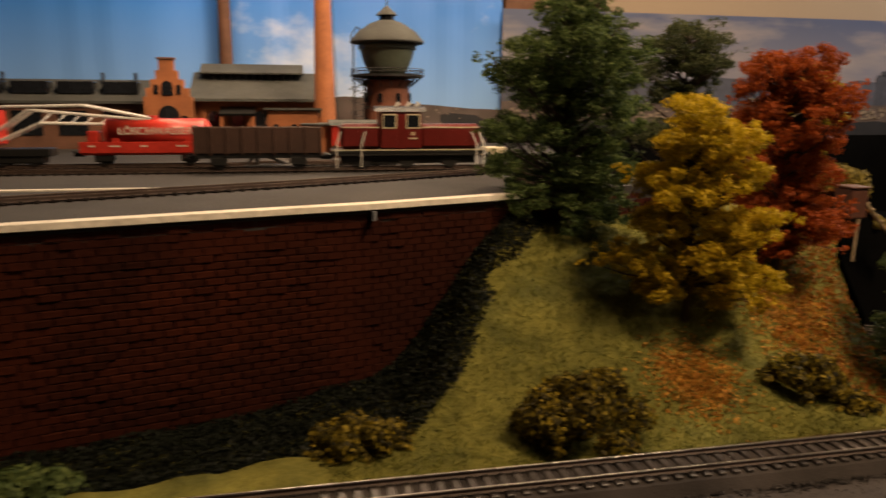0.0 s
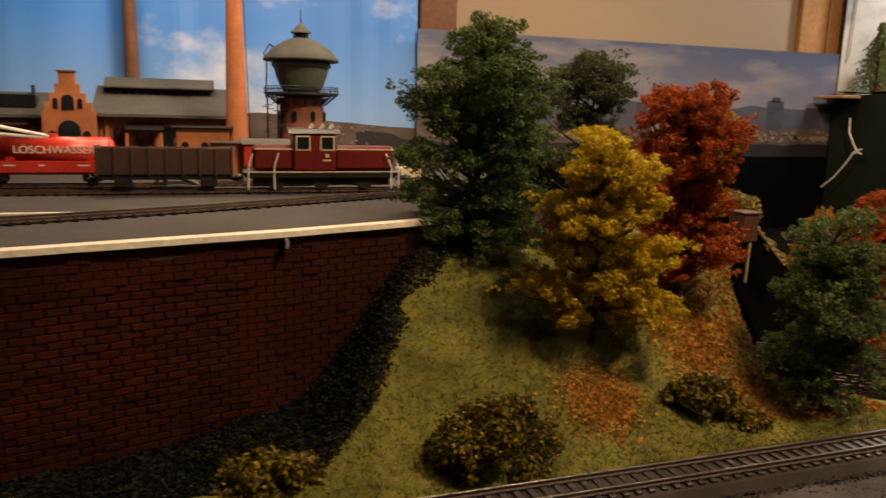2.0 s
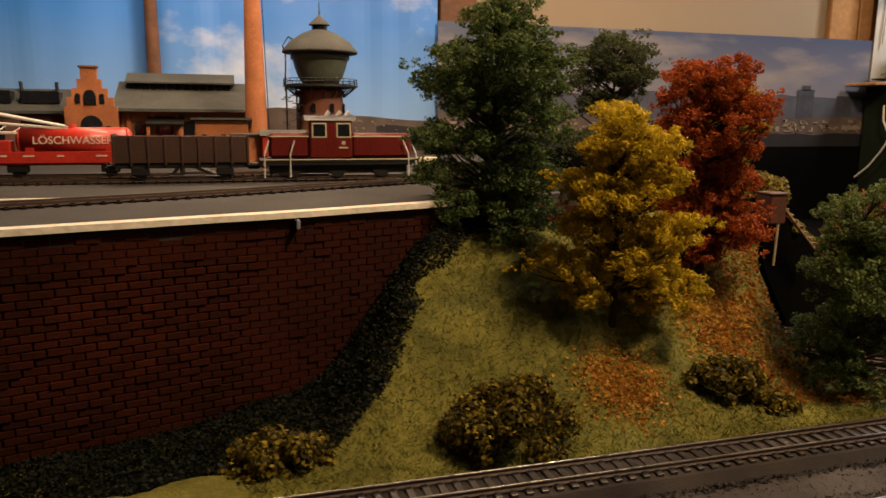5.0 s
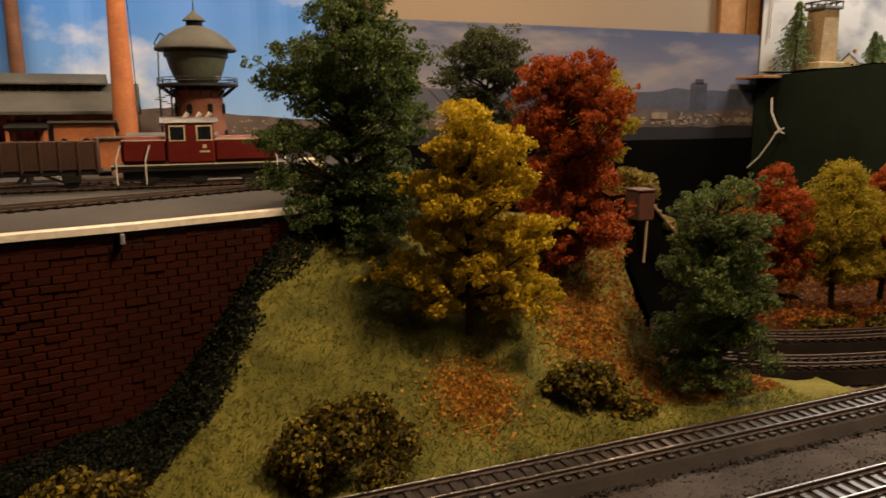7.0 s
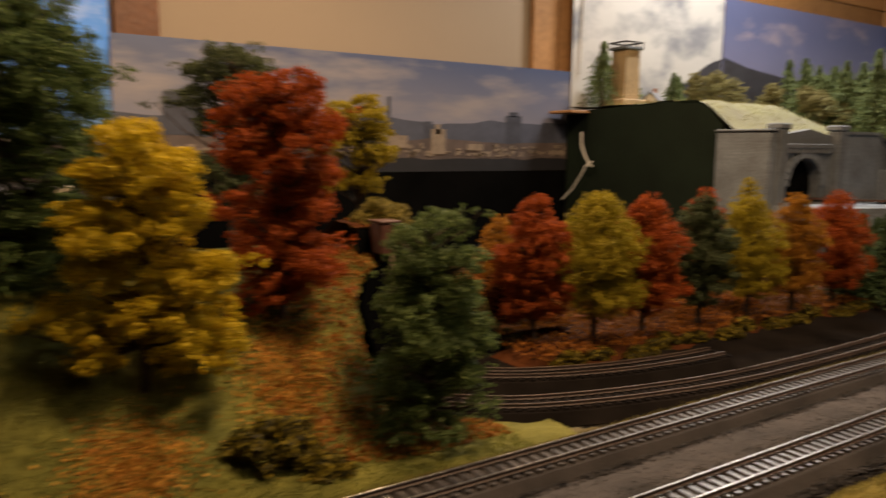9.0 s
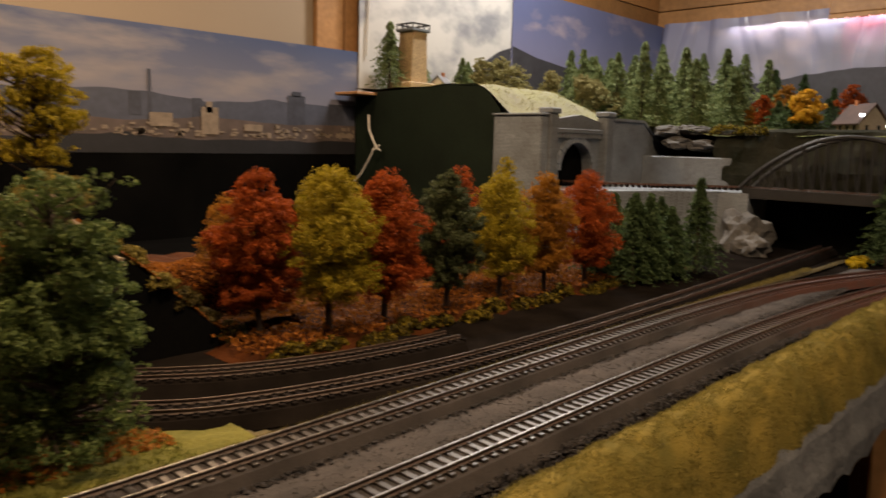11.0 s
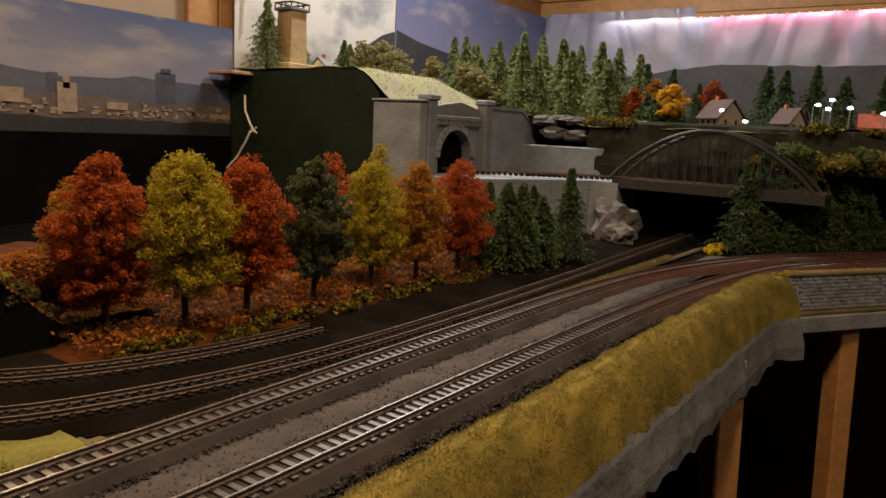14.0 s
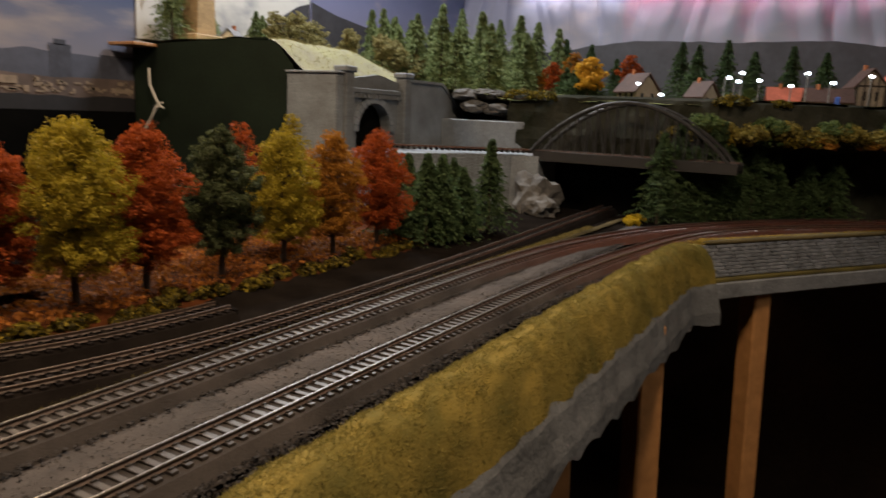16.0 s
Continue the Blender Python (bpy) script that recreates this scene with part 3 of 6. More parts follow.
# ---- yard above the brick wall ----
EDGE = [(-9, 2.75), (-3, 4.2), (-1.3, 4.64), (0.0, 4.99), (0.8, 5.20), (1.9, 5.58), (3.4, 6.1)]
YARD = 1.13


def edge_y(x):
    for (x0, y0), (x1, y1) in zip(EDGE, EDGE[1:]):
        if x0 <= x <= x1:
            return y0 + (y1 - y0) * (x - x0) / (x1 - x0)
    return EDGE[-1][1]


def slab(ring, z0, z1):
    bm = bmesh.new()
    lo, hi = [bm.verts.new((x, y, z0)) for x, y in ring], [bm.verts.new((x, y, z1)) for x, y in ring]
    bm.faces.new(hi), bm.faces.new(lo[::-1])
    for i in range(len(ring)):
        j = (i + 1) % len(ring)
        bm.faces.new((lo[i], lo[j], hi[j], hi[i]))
    bmesh.ops.recalc_face_normals(bm, faces=bm.faces)
    return bm


structure(part("yard_ground", slab([(x, y + 0.03) for x, y in EDGE] + [(4.6, 13.05), (-9, 13.05)], 1.0, YARD), M["asphalt"]), "grey ground of the railway yard", "ground")
white_edge = bmesh.new()
for (x0, y0), (x1, y1) in zip(EDGE[:-1], EDGE[1:-1]):
    n = max(1, int((x1 - x0) / 0.25))
    for i in range(n):
        a, b = i / n, (i + 1) / n
        xa, ya, xb, yb = x0 + (x1 - x0) * a, y0 + (y1 - y0) * a, x0 + (x1 - x0) * b, y0 + (y1 - y0) * b
        k = 0.012 * fuzz(xa, 0, 3), 0.012 * fuzz(xb, 0, 3)
        q = [white_edge.verts.new(v) for v in ((xa, ya - 0.02 + k[0], 1.095), (xb, yb - 0.02 + k[1], 1.095), (xb, yb - 0.02 + k[1], 1.135), (xa, ya - 0.02 + k[0], 1.135), (xa, ya + 0.06, 1.14), (xb, yb + 0.06, 1.14))]
        white_edge.faces.new(q[:4]), white_edge.faces.new((q[3], q[2], q[5], q[4]))
structure(part("white_edging", white_edge, M["white"]), "chipped white edging along the top of the brick wall", "edging")
bm = bmesh.new()
for (x0, y0), (x1, y1) in zip(EDGE, EDGE[1:]):
    for s in (0.0, 0.08):
        bm.faces.new([bm.verts.new(v) for v in ((x0, y0 + 0.05 + s, -0.38), (x1, y1 + 0.05 + s, -0.38), (x1, y1 + 0.05 + s, 1.09), (x0, y0 + 0.05 + s, 1.09))])
brick_wall = structure(part("brick_wall", bm, M["mortar"]), "dark red brick retaining wall below the yard", "wall")
tagged(part("wall_bracket", box((0.70, 5.12, 1.02), (0.725, 5.19, 1.085), 0.004), M["rock"]), "small grey bracket under the edge of the brick wall", "bracket")
structure(part("cream_strip", slab([(-9, 6.1), (-0.1, 6.33), (-9, 6.5)], YARD, YARD + 0.012), M["white"]), "cream painted strip beside the yard track", "kerb")


# ---- tracks ----
def smooth_path(pts, step):
    """Points at even steps on a smooth line through pts, with their headings."""
    out = []
    p = [Vector((*a, 0)) for a in pts]
    p = [2 * p[0] - p[1]] + p + [2 * p[-1] - p[-2]]
    for i in range(1, len(p) - 2):
        for k in range(40):
            t = k / 40
            a, b, c, d = p[i - 1 : i + 3]
            out.append(0.5 * ((2 * b) + (c - a) * t + (2 * a - 5 * b + 4 * c - d) * t * t + (3 * b - a - 3 * c + d) * t ** 3))
    res, gone = [], 0.0
    for a, b in zip(out, out[1:]):
        d = (b - a).length
        while gone <= d and d > 0:
            res.append((a + (b - a) * (gone / d), math.atan2((b - a).y, (b - a).x)))
            gone += step
        gone -= d
    return res


def rail_mesh(path, side, head, lo=-0.03):
    bm = bmesh.new()
    prof = [(-0.011, lo), (0.011, lo), (0.003, lo + 0.008), (0.003, -0.012), (0.0055, -0.008), (0.0055, -0.001), (0.0045, 0.0), (-0.0045, 0.0), (-0.0055, -0.001), (-0.0055, -0.008), (-0.003, -0.012), (-0.003, lo + 0.008)]
    if head:
        prof = [(0.0055, -0.008), (0.0055, -0.001), (0.0045, 0.0), (-0.0045, 0.0), (-0.0055, -0.001), (-0.0055, -0.008)]
    else:
        prof = [(-0.003, -0.0085), (-0.003, lo + 0.008), (-0.011, lo), (0.011, lo), (0.003, lo + 0.008), (0.003, -0.0085)]
    rows = []
    for p, h in path:
        s = Vector((-math.sin(h), math.cos(h), 0))
        rows.append([bm.verts.new(p + s * (side + d) + Vector((0, 0, z))) for d, z in prof])
    for a, b in zip(rows, rows[1:]):
        for i in range(len(prof)):
            j = (i + 1) % len(prof)
            bm.faces.new((a[i], b[i], b[j], a[j]))
    bmesh.ops.recalc_face_normals(bm, faces=bm.faces)
    return bm


SLEEPERS = {}


def track(pts, z, label, x_from, x_to, pitch=0.08, rusty=False, bed=True, wood="sleeper"):
    tr = tagged(empty("track", (0, 0, z)), label, "track")
    fine = smooth_path(pts, 0.1)
    for s in (-0.0825, 0.0825):
        r = part("rail", rail_mesh(fine, s, False), M["rail_side"], tr)
        h = part("rail_head", rail_mesh(fine, s, True), M["rust"] if rusty else M["rail"], r, "polished rail head")
    if bed:
        bm = bmesh.new()
        prev = None
        for p, hd in fine:
            sd = Vector((-math.sin(hd), math.cos(hd), 0))
            row = [bm.verts.new(p + sd * d + Vector((0, 0, zz + 0.006 * fuzz(p.x, d, 9)))) for d, zz in ((-0.22, -0.13), (-0.15, -0.05), (-0.05, -0.042), (0.05, -0.042), (0.15, -0.05), (0.22, -0.13))]
            if prev:
                for i in range(5):
                    bm.faces.new((prev[i], row[i], row[i + 1], prev[i + 1]))
            prev = row
        part("ballast_bed", bm, M["soil" if rusty else "ballast"], tr)
    for p, hd in smooth_path(pts, pitch):
        if not x_from <= p.x <= x_to:
            continue
        if wood not in SLEEPERS:
            bm = box((-0.019, -0.13, -0.075), (0.019, 0.13, -0.031), 0.003)
            for s in (-0.0825, 0.0825):
                for d in (-0.017, 0.017):
                    add_box(bm, (-0.012, s + d - 0.006, -0.031), (0.012, s + d + 0.006, -0.022))
            ob = part("sleeper", bm, M[wood], tr)
            SLEEPERS[wood] = ob.data
        else:
            ob = new("sleeper", SLEEPERS[wood])
            ob.parent = tr
        ob.matrix_basis = Matrix.Translation(p * U) @ Matrix.Rotation(hd, 4, "Z")
    return tr


track([(-9, 2.7), (-4, 2.7), (0, 2.7), (4, 2.7), (8, 2.7), (10.2, 2.66), (11.9, 2.53), (13.8, 2.24), (15.1, 1.74), (16.1, 1.07), (17.5, -0.24), (18.8, -2.2)], 0, "main track beside the grass bank with shiny rails", 2.5, 17.5)
track([(-9, 3.44), (-4, 3.44), (0, 3.44), (4, 3.44), (8, 3.44), (10.3, 3.42), (12.03, 3.28), (13.62, 2.92), (14.86, 2.45), (16.6, 1.42), (18, 0.2), (19.5, -2.0)], 0, "main track below the grassy hill with shiny rails", 0.2, 17.5)
track([(4.2, 5.2), (4.6, 4.7), (5.0, 4.35), (5.4, 4.15), (6.1, 3.96), (7, 3.83), (8.24, 3.8), (10, 3.84), (11.6, 3.9), (13.5, 4.0), (17.4, 4.2)], -0.02, "branch track running from the hill to the bridge", 4.2, 16.8, rusty=True, wood="sleeper_dark")
track([(4.4, 5.7), (4.8, 5.36), (5.27, 5.0), (5.76, 4.72), (6.4, 4.52), (7.1, 4.42), (7.6, 4.4)], -0.03, "short siding in front of the autumn trees", 4.6, 7.6, rusty=True, wood="sleeper_dark")

# yard tracks: the front one curves, the others are straight sidings
track([(-6, 4.6), (-3.2, 5.0), (-1.44, 5.7), (-0.04, 6.26), (1.0, 6.75), (2.16, 7.3), (3.4, 7.9)], YARD + 0.045, "curved yard track beside the white edging", -3.5, 3.4, 0.1, True, wood="sleeper_dark")
track([(-9, 7.72), (-4, 7.72), (0, 7.72), (3.9, 7.72)], YARD + 0.045, "straight yard track under the shunting locomotive", -3.5, 3.6, 0.1, True, wood="sleeper_dark")
track([(-9, 8.36), (-4, 8.36), (-0.1, 8.36)], YARD + 0.045, "yard siding under the tank wagon", -4, -0.1, 0.1, True, wood="sleeper_dark")
track([(-0.2, 8.5), (0.6, 8.5), (1.3, 8.5)], YARD + 0.045, "short yard siding ending at a buffer stop", -0.2, 1.3, 0.1, True, wood="sleeper_dark")


# ---- trees ----
def leaves(rng, blobs, n, size, squash=1.0, fill=0.35):
    """Small leaf quads scattered over the shells of blobs (x, y, z, r)."""
    b = np.array(blobs)
    w = b[:, 3] ** 2
    k = rng.choice(len(b), n, p=w / w.sum())
    d = rng.normal(size=(n, 3))
    d /= np.linalg.norm(d, axis=1)[:, None]
    rad = b[k, 3] * (rng.uniform(fill, 1.0, n) ** 0.5 + np.abs(rng.normal(0, 0.13, n)))
    c = b[k, :3] + d * rad[:, None] * (1, 1, squash)
    a1 = rng.normal(size=(n, 3))
    a1 -= 0.75 * d * (a1 * d).sum(1)[:, None]
    a1 /= np.linalg.norm(a1, axis=1)[:, None]
    a2 = np.cross(a1, d + 0.55 * rng.normal(size=(n, 3)))
    a2 /= np.linalg.norm(a2, axis=1)[:, None]
    s = size * rng.uniform(0.5, 1.4, n)[:, None]
    v = np.stack([c - a1 * s, c + a2 * s * 0.7, c + a1 * s, c - a2 * s * 0.7], 1).reshape(-1, 3)
    return v, [(i, i + 1, i + 2, i + 3) for i in range(0, 4 * n, 4)]


def flock(rng, pads, n, size, flat=0.6):
    """Fibre flock on flattened pads (x, y, z, r): short slivers on small tufts that sit on each pad's upper shell."""
    tufts = []
    for x, y, z, r in pads:
        m = max(7, int(34 * (r / 0.2) ** 1.2))
        for _ in range(m):
            d = rng.normal(size=3)
            d /= np.linalg.norm(d)
            q = rng.uniform(0.35, 1.0) ** 0.5 * r
            tufts.append((x + d[0] * q, y + d[1] * q, z + d[2] * q * flat - 0.25 * flat * q * q / r, r * rng.uniform(0.16, 0.34)))
    return leaves(rng, tufts, n, size, 0.75, 0.2)


def planted(name, label, at, height, pads, leaf, n, seed, size, group="", turn=0.0, thick=0.017, spread=0.9):
    """A model tree: tapered, slightly bent trunk, a limb to each pad of flock, and the flock."""
    rng = np.random.default_rng(seed)
    tree = tagged(empty(name, at, turn), label, "tree", group)
    bm = bmesh.new()
    pts = [Vector((0.015 * height * math.sin(3 * u + seed), 0.015 * height * math.cos(4 * u + seed), u * height * 0.9)) for u in (0, .2, .4, .6, .8, 1)]
    r0 = thick * height + 0.008
    add_bar(bm, (0, 0, -0.1), pts[0] + Vector((0, 0, 0.05)), r0 * 1.5, r0, 8)
    for i in range(5):
        add_bar(bm, pts[i], pts[i + 1], r0 * (1 - i * .17), r0 * (1 - (i + 1) * .17), 8)
    for x, y, z, r in pads:
        u = min(0.98, max(0.2, (z - 0.7 * math.hypot(x, y)) / (height * 0.9)))
        k = min(4, int(u * 5))
        a = pts[k].lerp(pts[k + 1], u * 5 - k)
        mid = a.lerp(Vector((x, y, z)), 0.6) + Vector((0, 0, -0.02))
        add_bar(bm, a, mid, r0 * .34, r0 * .2, 5)
        add_bar(bm, mid, (x * spread, y * spread, z), r0 * .2, r0 * .08, 5)
    part("trunk", bm, M["bark"], tree)
    v, f = flock(rng, pads, n, size)
    cloud("crown", v, f, L[leaf], tree)
    return tree


def broadleaf(name, label, at, height, width, clear, leaf, n, seed, size=0.0105, top=0.35, group="", blobs=40, ragged=0.5):
    """A free-standing model tree. clear: bare part of the trunk, top: where its dome is widest."""
    rng = np.random.default_rng(seed)
    pads = []
    for i in range(blobs):
        u = (i + rng.uniform(0, 1)) / blobs
        prof = 0.62 + 0.38 * math.sin(math.pi / 2 * u / top) if u < top else math.cos(math.pi / 2 * ((u - top) / (1 - top)) ** 1.25) ** 0.62
        prof *= 1 - ragged * 0.45 * rng.uniform(0, 1)
        ang = i * 2.4 + rng.uniform(-.4, .4)
        br = width * rng.uniform(0.17, 0.25) * (0.6 + 0.4 * prof)
        r = max(0.0, width / 2 * prof - br * 0.85) * (1.0 if i % 3 else 0.45)
        pads.append((r * math.cos(ang), r * math.sin(ang), clear + br * 0.6 + u * (height - clear - br), br))
    return planted(name, label, at, height, pads, leaf, n, seed, size, group)


def limbed(name, label, at, height, limbs, leaf, n, seed, size, turn, depth=0.8):
    """A large tree with distinct limbs: (reach, height, pad size), each pad doubled to the front and the back."""
    rng = np.random.default_rng(seed)
    pads = []
    for x, z, r in limbs:
        for s in (-1, 0.15, 1):
            y = s * depth * rng.uniform(0.12, 0.34)
            pads.append((x * (1 if s < 0 else 0.85) + 0.04 * rng.normal(), y, z + 0.05 * rng.normal(), r * rng.uniform(0.85, 1.12)))
            for _ in range(2):
                a = rng.uniform(0, 6.28)
                pads.append((pads[-1][0] + 0.9 * r * math.cos(a), y + 0.6 * r * math.sin(a), pads[-1][2] + 0.3 * r * rng.normal(), r * rng.uniform(0.3, 0.5)))
    return planted(name, label, at, height, pads, leaf, n, seed, size, "", turn, 0.014)


def spruce(name, label, at, height, width, leaf, n, seed, group="", size=0.022):
    """A model spruce: straight trunk and drooping whorls."""
    rng = np.random.default_rng(seed)
    tree = tagged(empty(name, at), label, "tree", group)
    part("trunk", bar((0, 0, -0.05), (0, 0, height * 0.97), 0.03 * height ** 0.5, 0.004, 6), M["bark"], tree)
    u = rng.uniform(0, 1, n) ** 0.75
    lev = np.floor(u * 11) / 11
    fr = (u - lev) * 11
    r = width * 0.68 * (1 - lev) ** 0.9 * rng.uniform(0.1, 1.0, n) ** 0.6 * (1 - 0.62 * fr) + 0.012
    arms = rng.integers(0, 7, n)
    reach = rng.uniform(0.5, 1.2, (12, 7))
    r = r * reach[np.minimum(11, (lev * 11).astype(int)), arms]
    ang = arms * 0.9 + lev * 9 + rng.normal(0, 0.2, n)
    z = height * (0.08 + 0.92 * u) - 0.22 * r + rng.normal(0, 0.008, n)
    c = np.stack([r * np.cos(ang), r * np.sin(ang), z], 1)
    out = np.stack([np.cos(ang), np.sin(ang), -0.5 + 0 * ang], 1) + 0.4 * rng.normal(size=(n, 3))
    out /= np.linalg.norm(out, axis=1)[:, None]
    a2 = np.cross(out, rng.normal(size=(n, 3)))
    a2 /= np.linalg.norm(a2, axis=1)[:, None]
    s = size * rng.uniform(0.6, 1.3, n)[:, None]
    v = np.stack([c - out * s, c + a2 * s * 0.6, c + out * s, c - a2 * s * 0.6], 1).reshape(-1, 3)
    cloud("crown", v, [(i, i + 1, i + 2, i + 3) for i in range(0, 4 * n, 4)], L[leaf], tree)
    return tree


def bush(name, label, at, size3, leaf, n, seed, size=0.02):
    """A low bush: a few stems and a mound of flock."""
    rng = np.random.default_rng(seed)
    d = rng.normal(size=(40, 3))
    d /= np.linalg.norm(d, axis=1)[:, None]
    d[:, 2] = abs(d[:, 2])
    sx, sy, sz = size3
    spots = [(x * sx * .75, y * sy * .75, z * sz * .75, min(size3) * rng.uniform(.18, .4)) for x, y, z in d]
    ob = tagged(empty(name, at), label, "bush")
    bm = bmesh.new()
    for x, y, z, r in spots[:7]:
        add_bar(bm, (x * 0.1, y * 0.1, -0.03), (x, y, z), 0.012, 0.004, 5)
    part("stem", bm, M["bark"], ob)
    cloud("foliage", *leaves(rng, spots, n, size, 0.9), L[leaf], ob)
    return ob


def on_hill(x, y, dz=0.0):
    return (x, y, hill_z(x, y) + dz)


limbed("autumn_tree", "yellow autumn tree with ragged limbs on the grassy hill", on_hill(2.78, 4.65, -0.02), 1.52, [
    (-0.02, 1.40, 0.15), (0.18, 1.36, 0.15), (-0.16, 1.22, 0.15), (0.10, 1.18, 0.19), (0.28, 1.14, 0.13), (-0.14, 1.00, 0.19), (0.16, 0.96, 0.16),
    (-0.26, 0.76, 0.15), (0.02, 0.78, 0.17), (0.36, 0.68, 0.18), (-0.42, 0.43, 0.15), (-0.14, 0.47, 0.18), (0.12, 0.48, 0.16), (0.42, 0.38, 0.17), (-0.24, 0.22, 0.13), (0.18, 0.28, 0.14), (0.44, 0.22, 0.13)], "yellow", 84000, 1, 0.0105, -20)
limbed("autumn_tree", "rust red autumn tree with layered limbs on the grassy hill", on_hill(3.72, 5.02), 1.62, [
    (-0.12, 1.48, 0.18), (0.14, 1.46, 0.17), (-0.26, 1.32, 0.15), (0.28, 1.30, 0.16), (0.0, 1.30, 0.16), (-0.20, 1.08, 0.19), (0.24, 1.06, 0.19), (0.02, 0.92, 0.19),
    (-0.20, 0.78, 0.17), (0.26, 0.80, 0.15), (0.30, 0.48, 0.17), (0.02, 0.58, 0.19), (-0.18, 0.42, 0.18), (0.22, 0.30, 0.16), (0.0, 0.22, 0.16), (-0.2, 0.16, 0.12)], "red", 80000, 2, 0.0105, -22)
limbed("leafy_tree", "tall dark green tree with open limbs beside the brick wall", on_hill(2.32, 5.72), 2.6 - hill_z(2.32, 5.72), [
    (0.10, 1.72, 0.17), (-0.08, 1.62, 0.17), (0.26, 1.56, 0.18), (0.02, 1.44, 0.21), (-0.36, 1.38, 0.2), (0.36, 1.34, 0.19), (-0.50, 1.18, 0.18), (-0.10, 1.20, 0.22), (0.36, 1.12, 0.19),
    (-0.28, 0.98, 0.2), (0.14, 0.94, 0.2), (0.48, 0.90, 0.17), (-0.50, 0.72, 0.19), (-0.18, 0.72, 0.2), (0.22, 0.62, 0.19), (-0.50, 0.44, 0.2), (-0.05, 0.44, 0.22), (0.36, 0.42, 0.2), (-0.34, 0.22, 0.2), (0.12, 0.16, 0.22), (0.42, 0.16, 0.16), (-0.5, 0.12, 0.15)], "green", 86000, 3, 0.0125, -18, 1.1)
limbed("leafy_tree", "grey-green tree at the back of the hill", (4.0, 7.0, 0.7), 1.98, [
    (0.0, 1.86, 0.17), (0.22, 1.74, 0.18), (-0.22, 1.70, 0.17), (0.02, 1.56, 0.2), (0.34, 1.48, 0.15), (-0.32, 1.46, 0.16), (0.12, 1.30, 0.18), (-0.2, 1.22, 0.2), (0.2, 1.0, 0.2), (-0.3, 0.9, 0.2), (0.0, 0.7, 0.2)], "grey_green", 34000, 5, 0.0125, -20)
limbed("autumn_tree", "yellow autumn tree behind the red one", (5.0, 6.5, 0.9), 1.32, [
    (0.08, 1.22, 0.14), (-0.12, 1.14, 0.14), (0.2, 1.02, 0.14), (-0.02, 0.98, 0.15), (-0.22, 0.86, 0.14), (0.26, 0.80, 0.13), (0.04, 0.72, 0.15), (-0.14, 0.56, 0.15), (0.12, 0.5, 0.13)], "mustard", 26000, 6, 0.0105, -35)
limbed("leafy_tree", "green tree with a bare foot standing beside the main track", (4.36, 4.14, -0.15), 1.5, [
    (0.06, 1.40, 0.14), (-0.12, 1.32, 0.15), (0.20, 1.26, 0.14), (0.02, 1.12, 0.2), (-0.22, 1.02, 0.15), (0.22, 1.06, 0.16), (-0.16, 0.84, 0.18), (0.14, 0.80, 0.18), (0.32, 0.66, 0.15), (-0.02, 0.62, 0.19),
    (-0.24, 0.52, 0.14), (0.20, 0.48, 0.17), (0.34, 0.36, 0.12), (-0.06, 0.38, 0.17), (-0.22, 0.28, 0.13), (0.14, 0.24, 0.14)], "green_light", 56000, 4, 0.0105, -28, 0.7)
row = [
    (6.40, 5.58, "red", 0.70, 1.46, "rust red autumn tree in the row behind the tracks"),
    (6.97, 5.34, "mustard", 0.84, 1.50, "mustard yellow autumn tree in the row behind the tracks"),
    (7.54, 5.26, "red", 0.74, 1.46, "rust red autumn tree in the row behind the tracks"),
    (8.28, 5.20, "grey_green", 0.66, 1.44, "grey-green tree in the row behind the tracks"),
    (9.12, 5.24, "mustard", 0.72, 1.42, "mustard yellow autumn tree in the row behind the tracks"),
    (9.76, 5.12, "orange", 0.68, 1.40, "dull orange autumn tree in the row behind the tracks"),
    (10.64, 5.14, "red", 0.76, 1.42, "rust red autumn tree in the row behind the tracks"),
    (9.2, 5.9, "red", 0.6, 1.46, "rust red autumn tree in the second row"),
    (10.0, 5.9, "mustard", 0.5, 1.56, "mustard yellow autumn tree in the second row"),
    (6.55, 6.35, "orange", 0.6, 1.2, "dull orange autumn tree in the second row"),
]
for i, (x, y, c, w, h, lab) in enumerate(row):
    broadleaf("autumn_tree", lab, (x, y, -0.13), h, w * 1.24, 0.23, c, 60000 if i < 4 else 42000 if i < 7 else 18000, 10 + i, 0.0095, 0.34, "tree row behind the tracks", 44, 0.35)

bush("bush", "round olive bush at the foot of the hill", (1.78, 3.92, -0.08), (0.46, 0.3, 0.44), "olive", 15000, 31, 0.0145)
bush("bush", "low olive bush near the brick wall", (0.5, 4.02, -0.12), (0.36, 0.22, 0.26), "olive", 9000, 32, 0.016)
bush("bush", "low olive bush on the side of the hill", on_hill(3.35, 4.12, -0.03), (0.34, 0.2, 0.24), "olive", 7000, 33, 0.015)
bush("bush", "low olive bush on the side of the hill", on_hill(3.6, 3.95, -0.03), (0.18, 0.12, 0.13), "olive", 2500, 34)
bush("bush", "small green bush below the brick wall", (-1.2, 3.9, -0.15), (0.4, 0.2, 0.16), "green_light", 3500, 35)
bush("bush", "yellow bush beside the bridge", (15.5, 3.35, -0.12), (0.55, 0.18, 0.12), "yellow", 2500, 36)
for i in range(16):
    x = 6.3 + i * 0.42
    bush("bush", "low dark bush at the edge of the forest floor", (x, 4.98 + 0.08 * math.sin(i * 2.3), -0.16), (0.24, 0.11, 0.10 + 0.05 * (i % 3 == 0)), "olive", 1100, 40 + i)


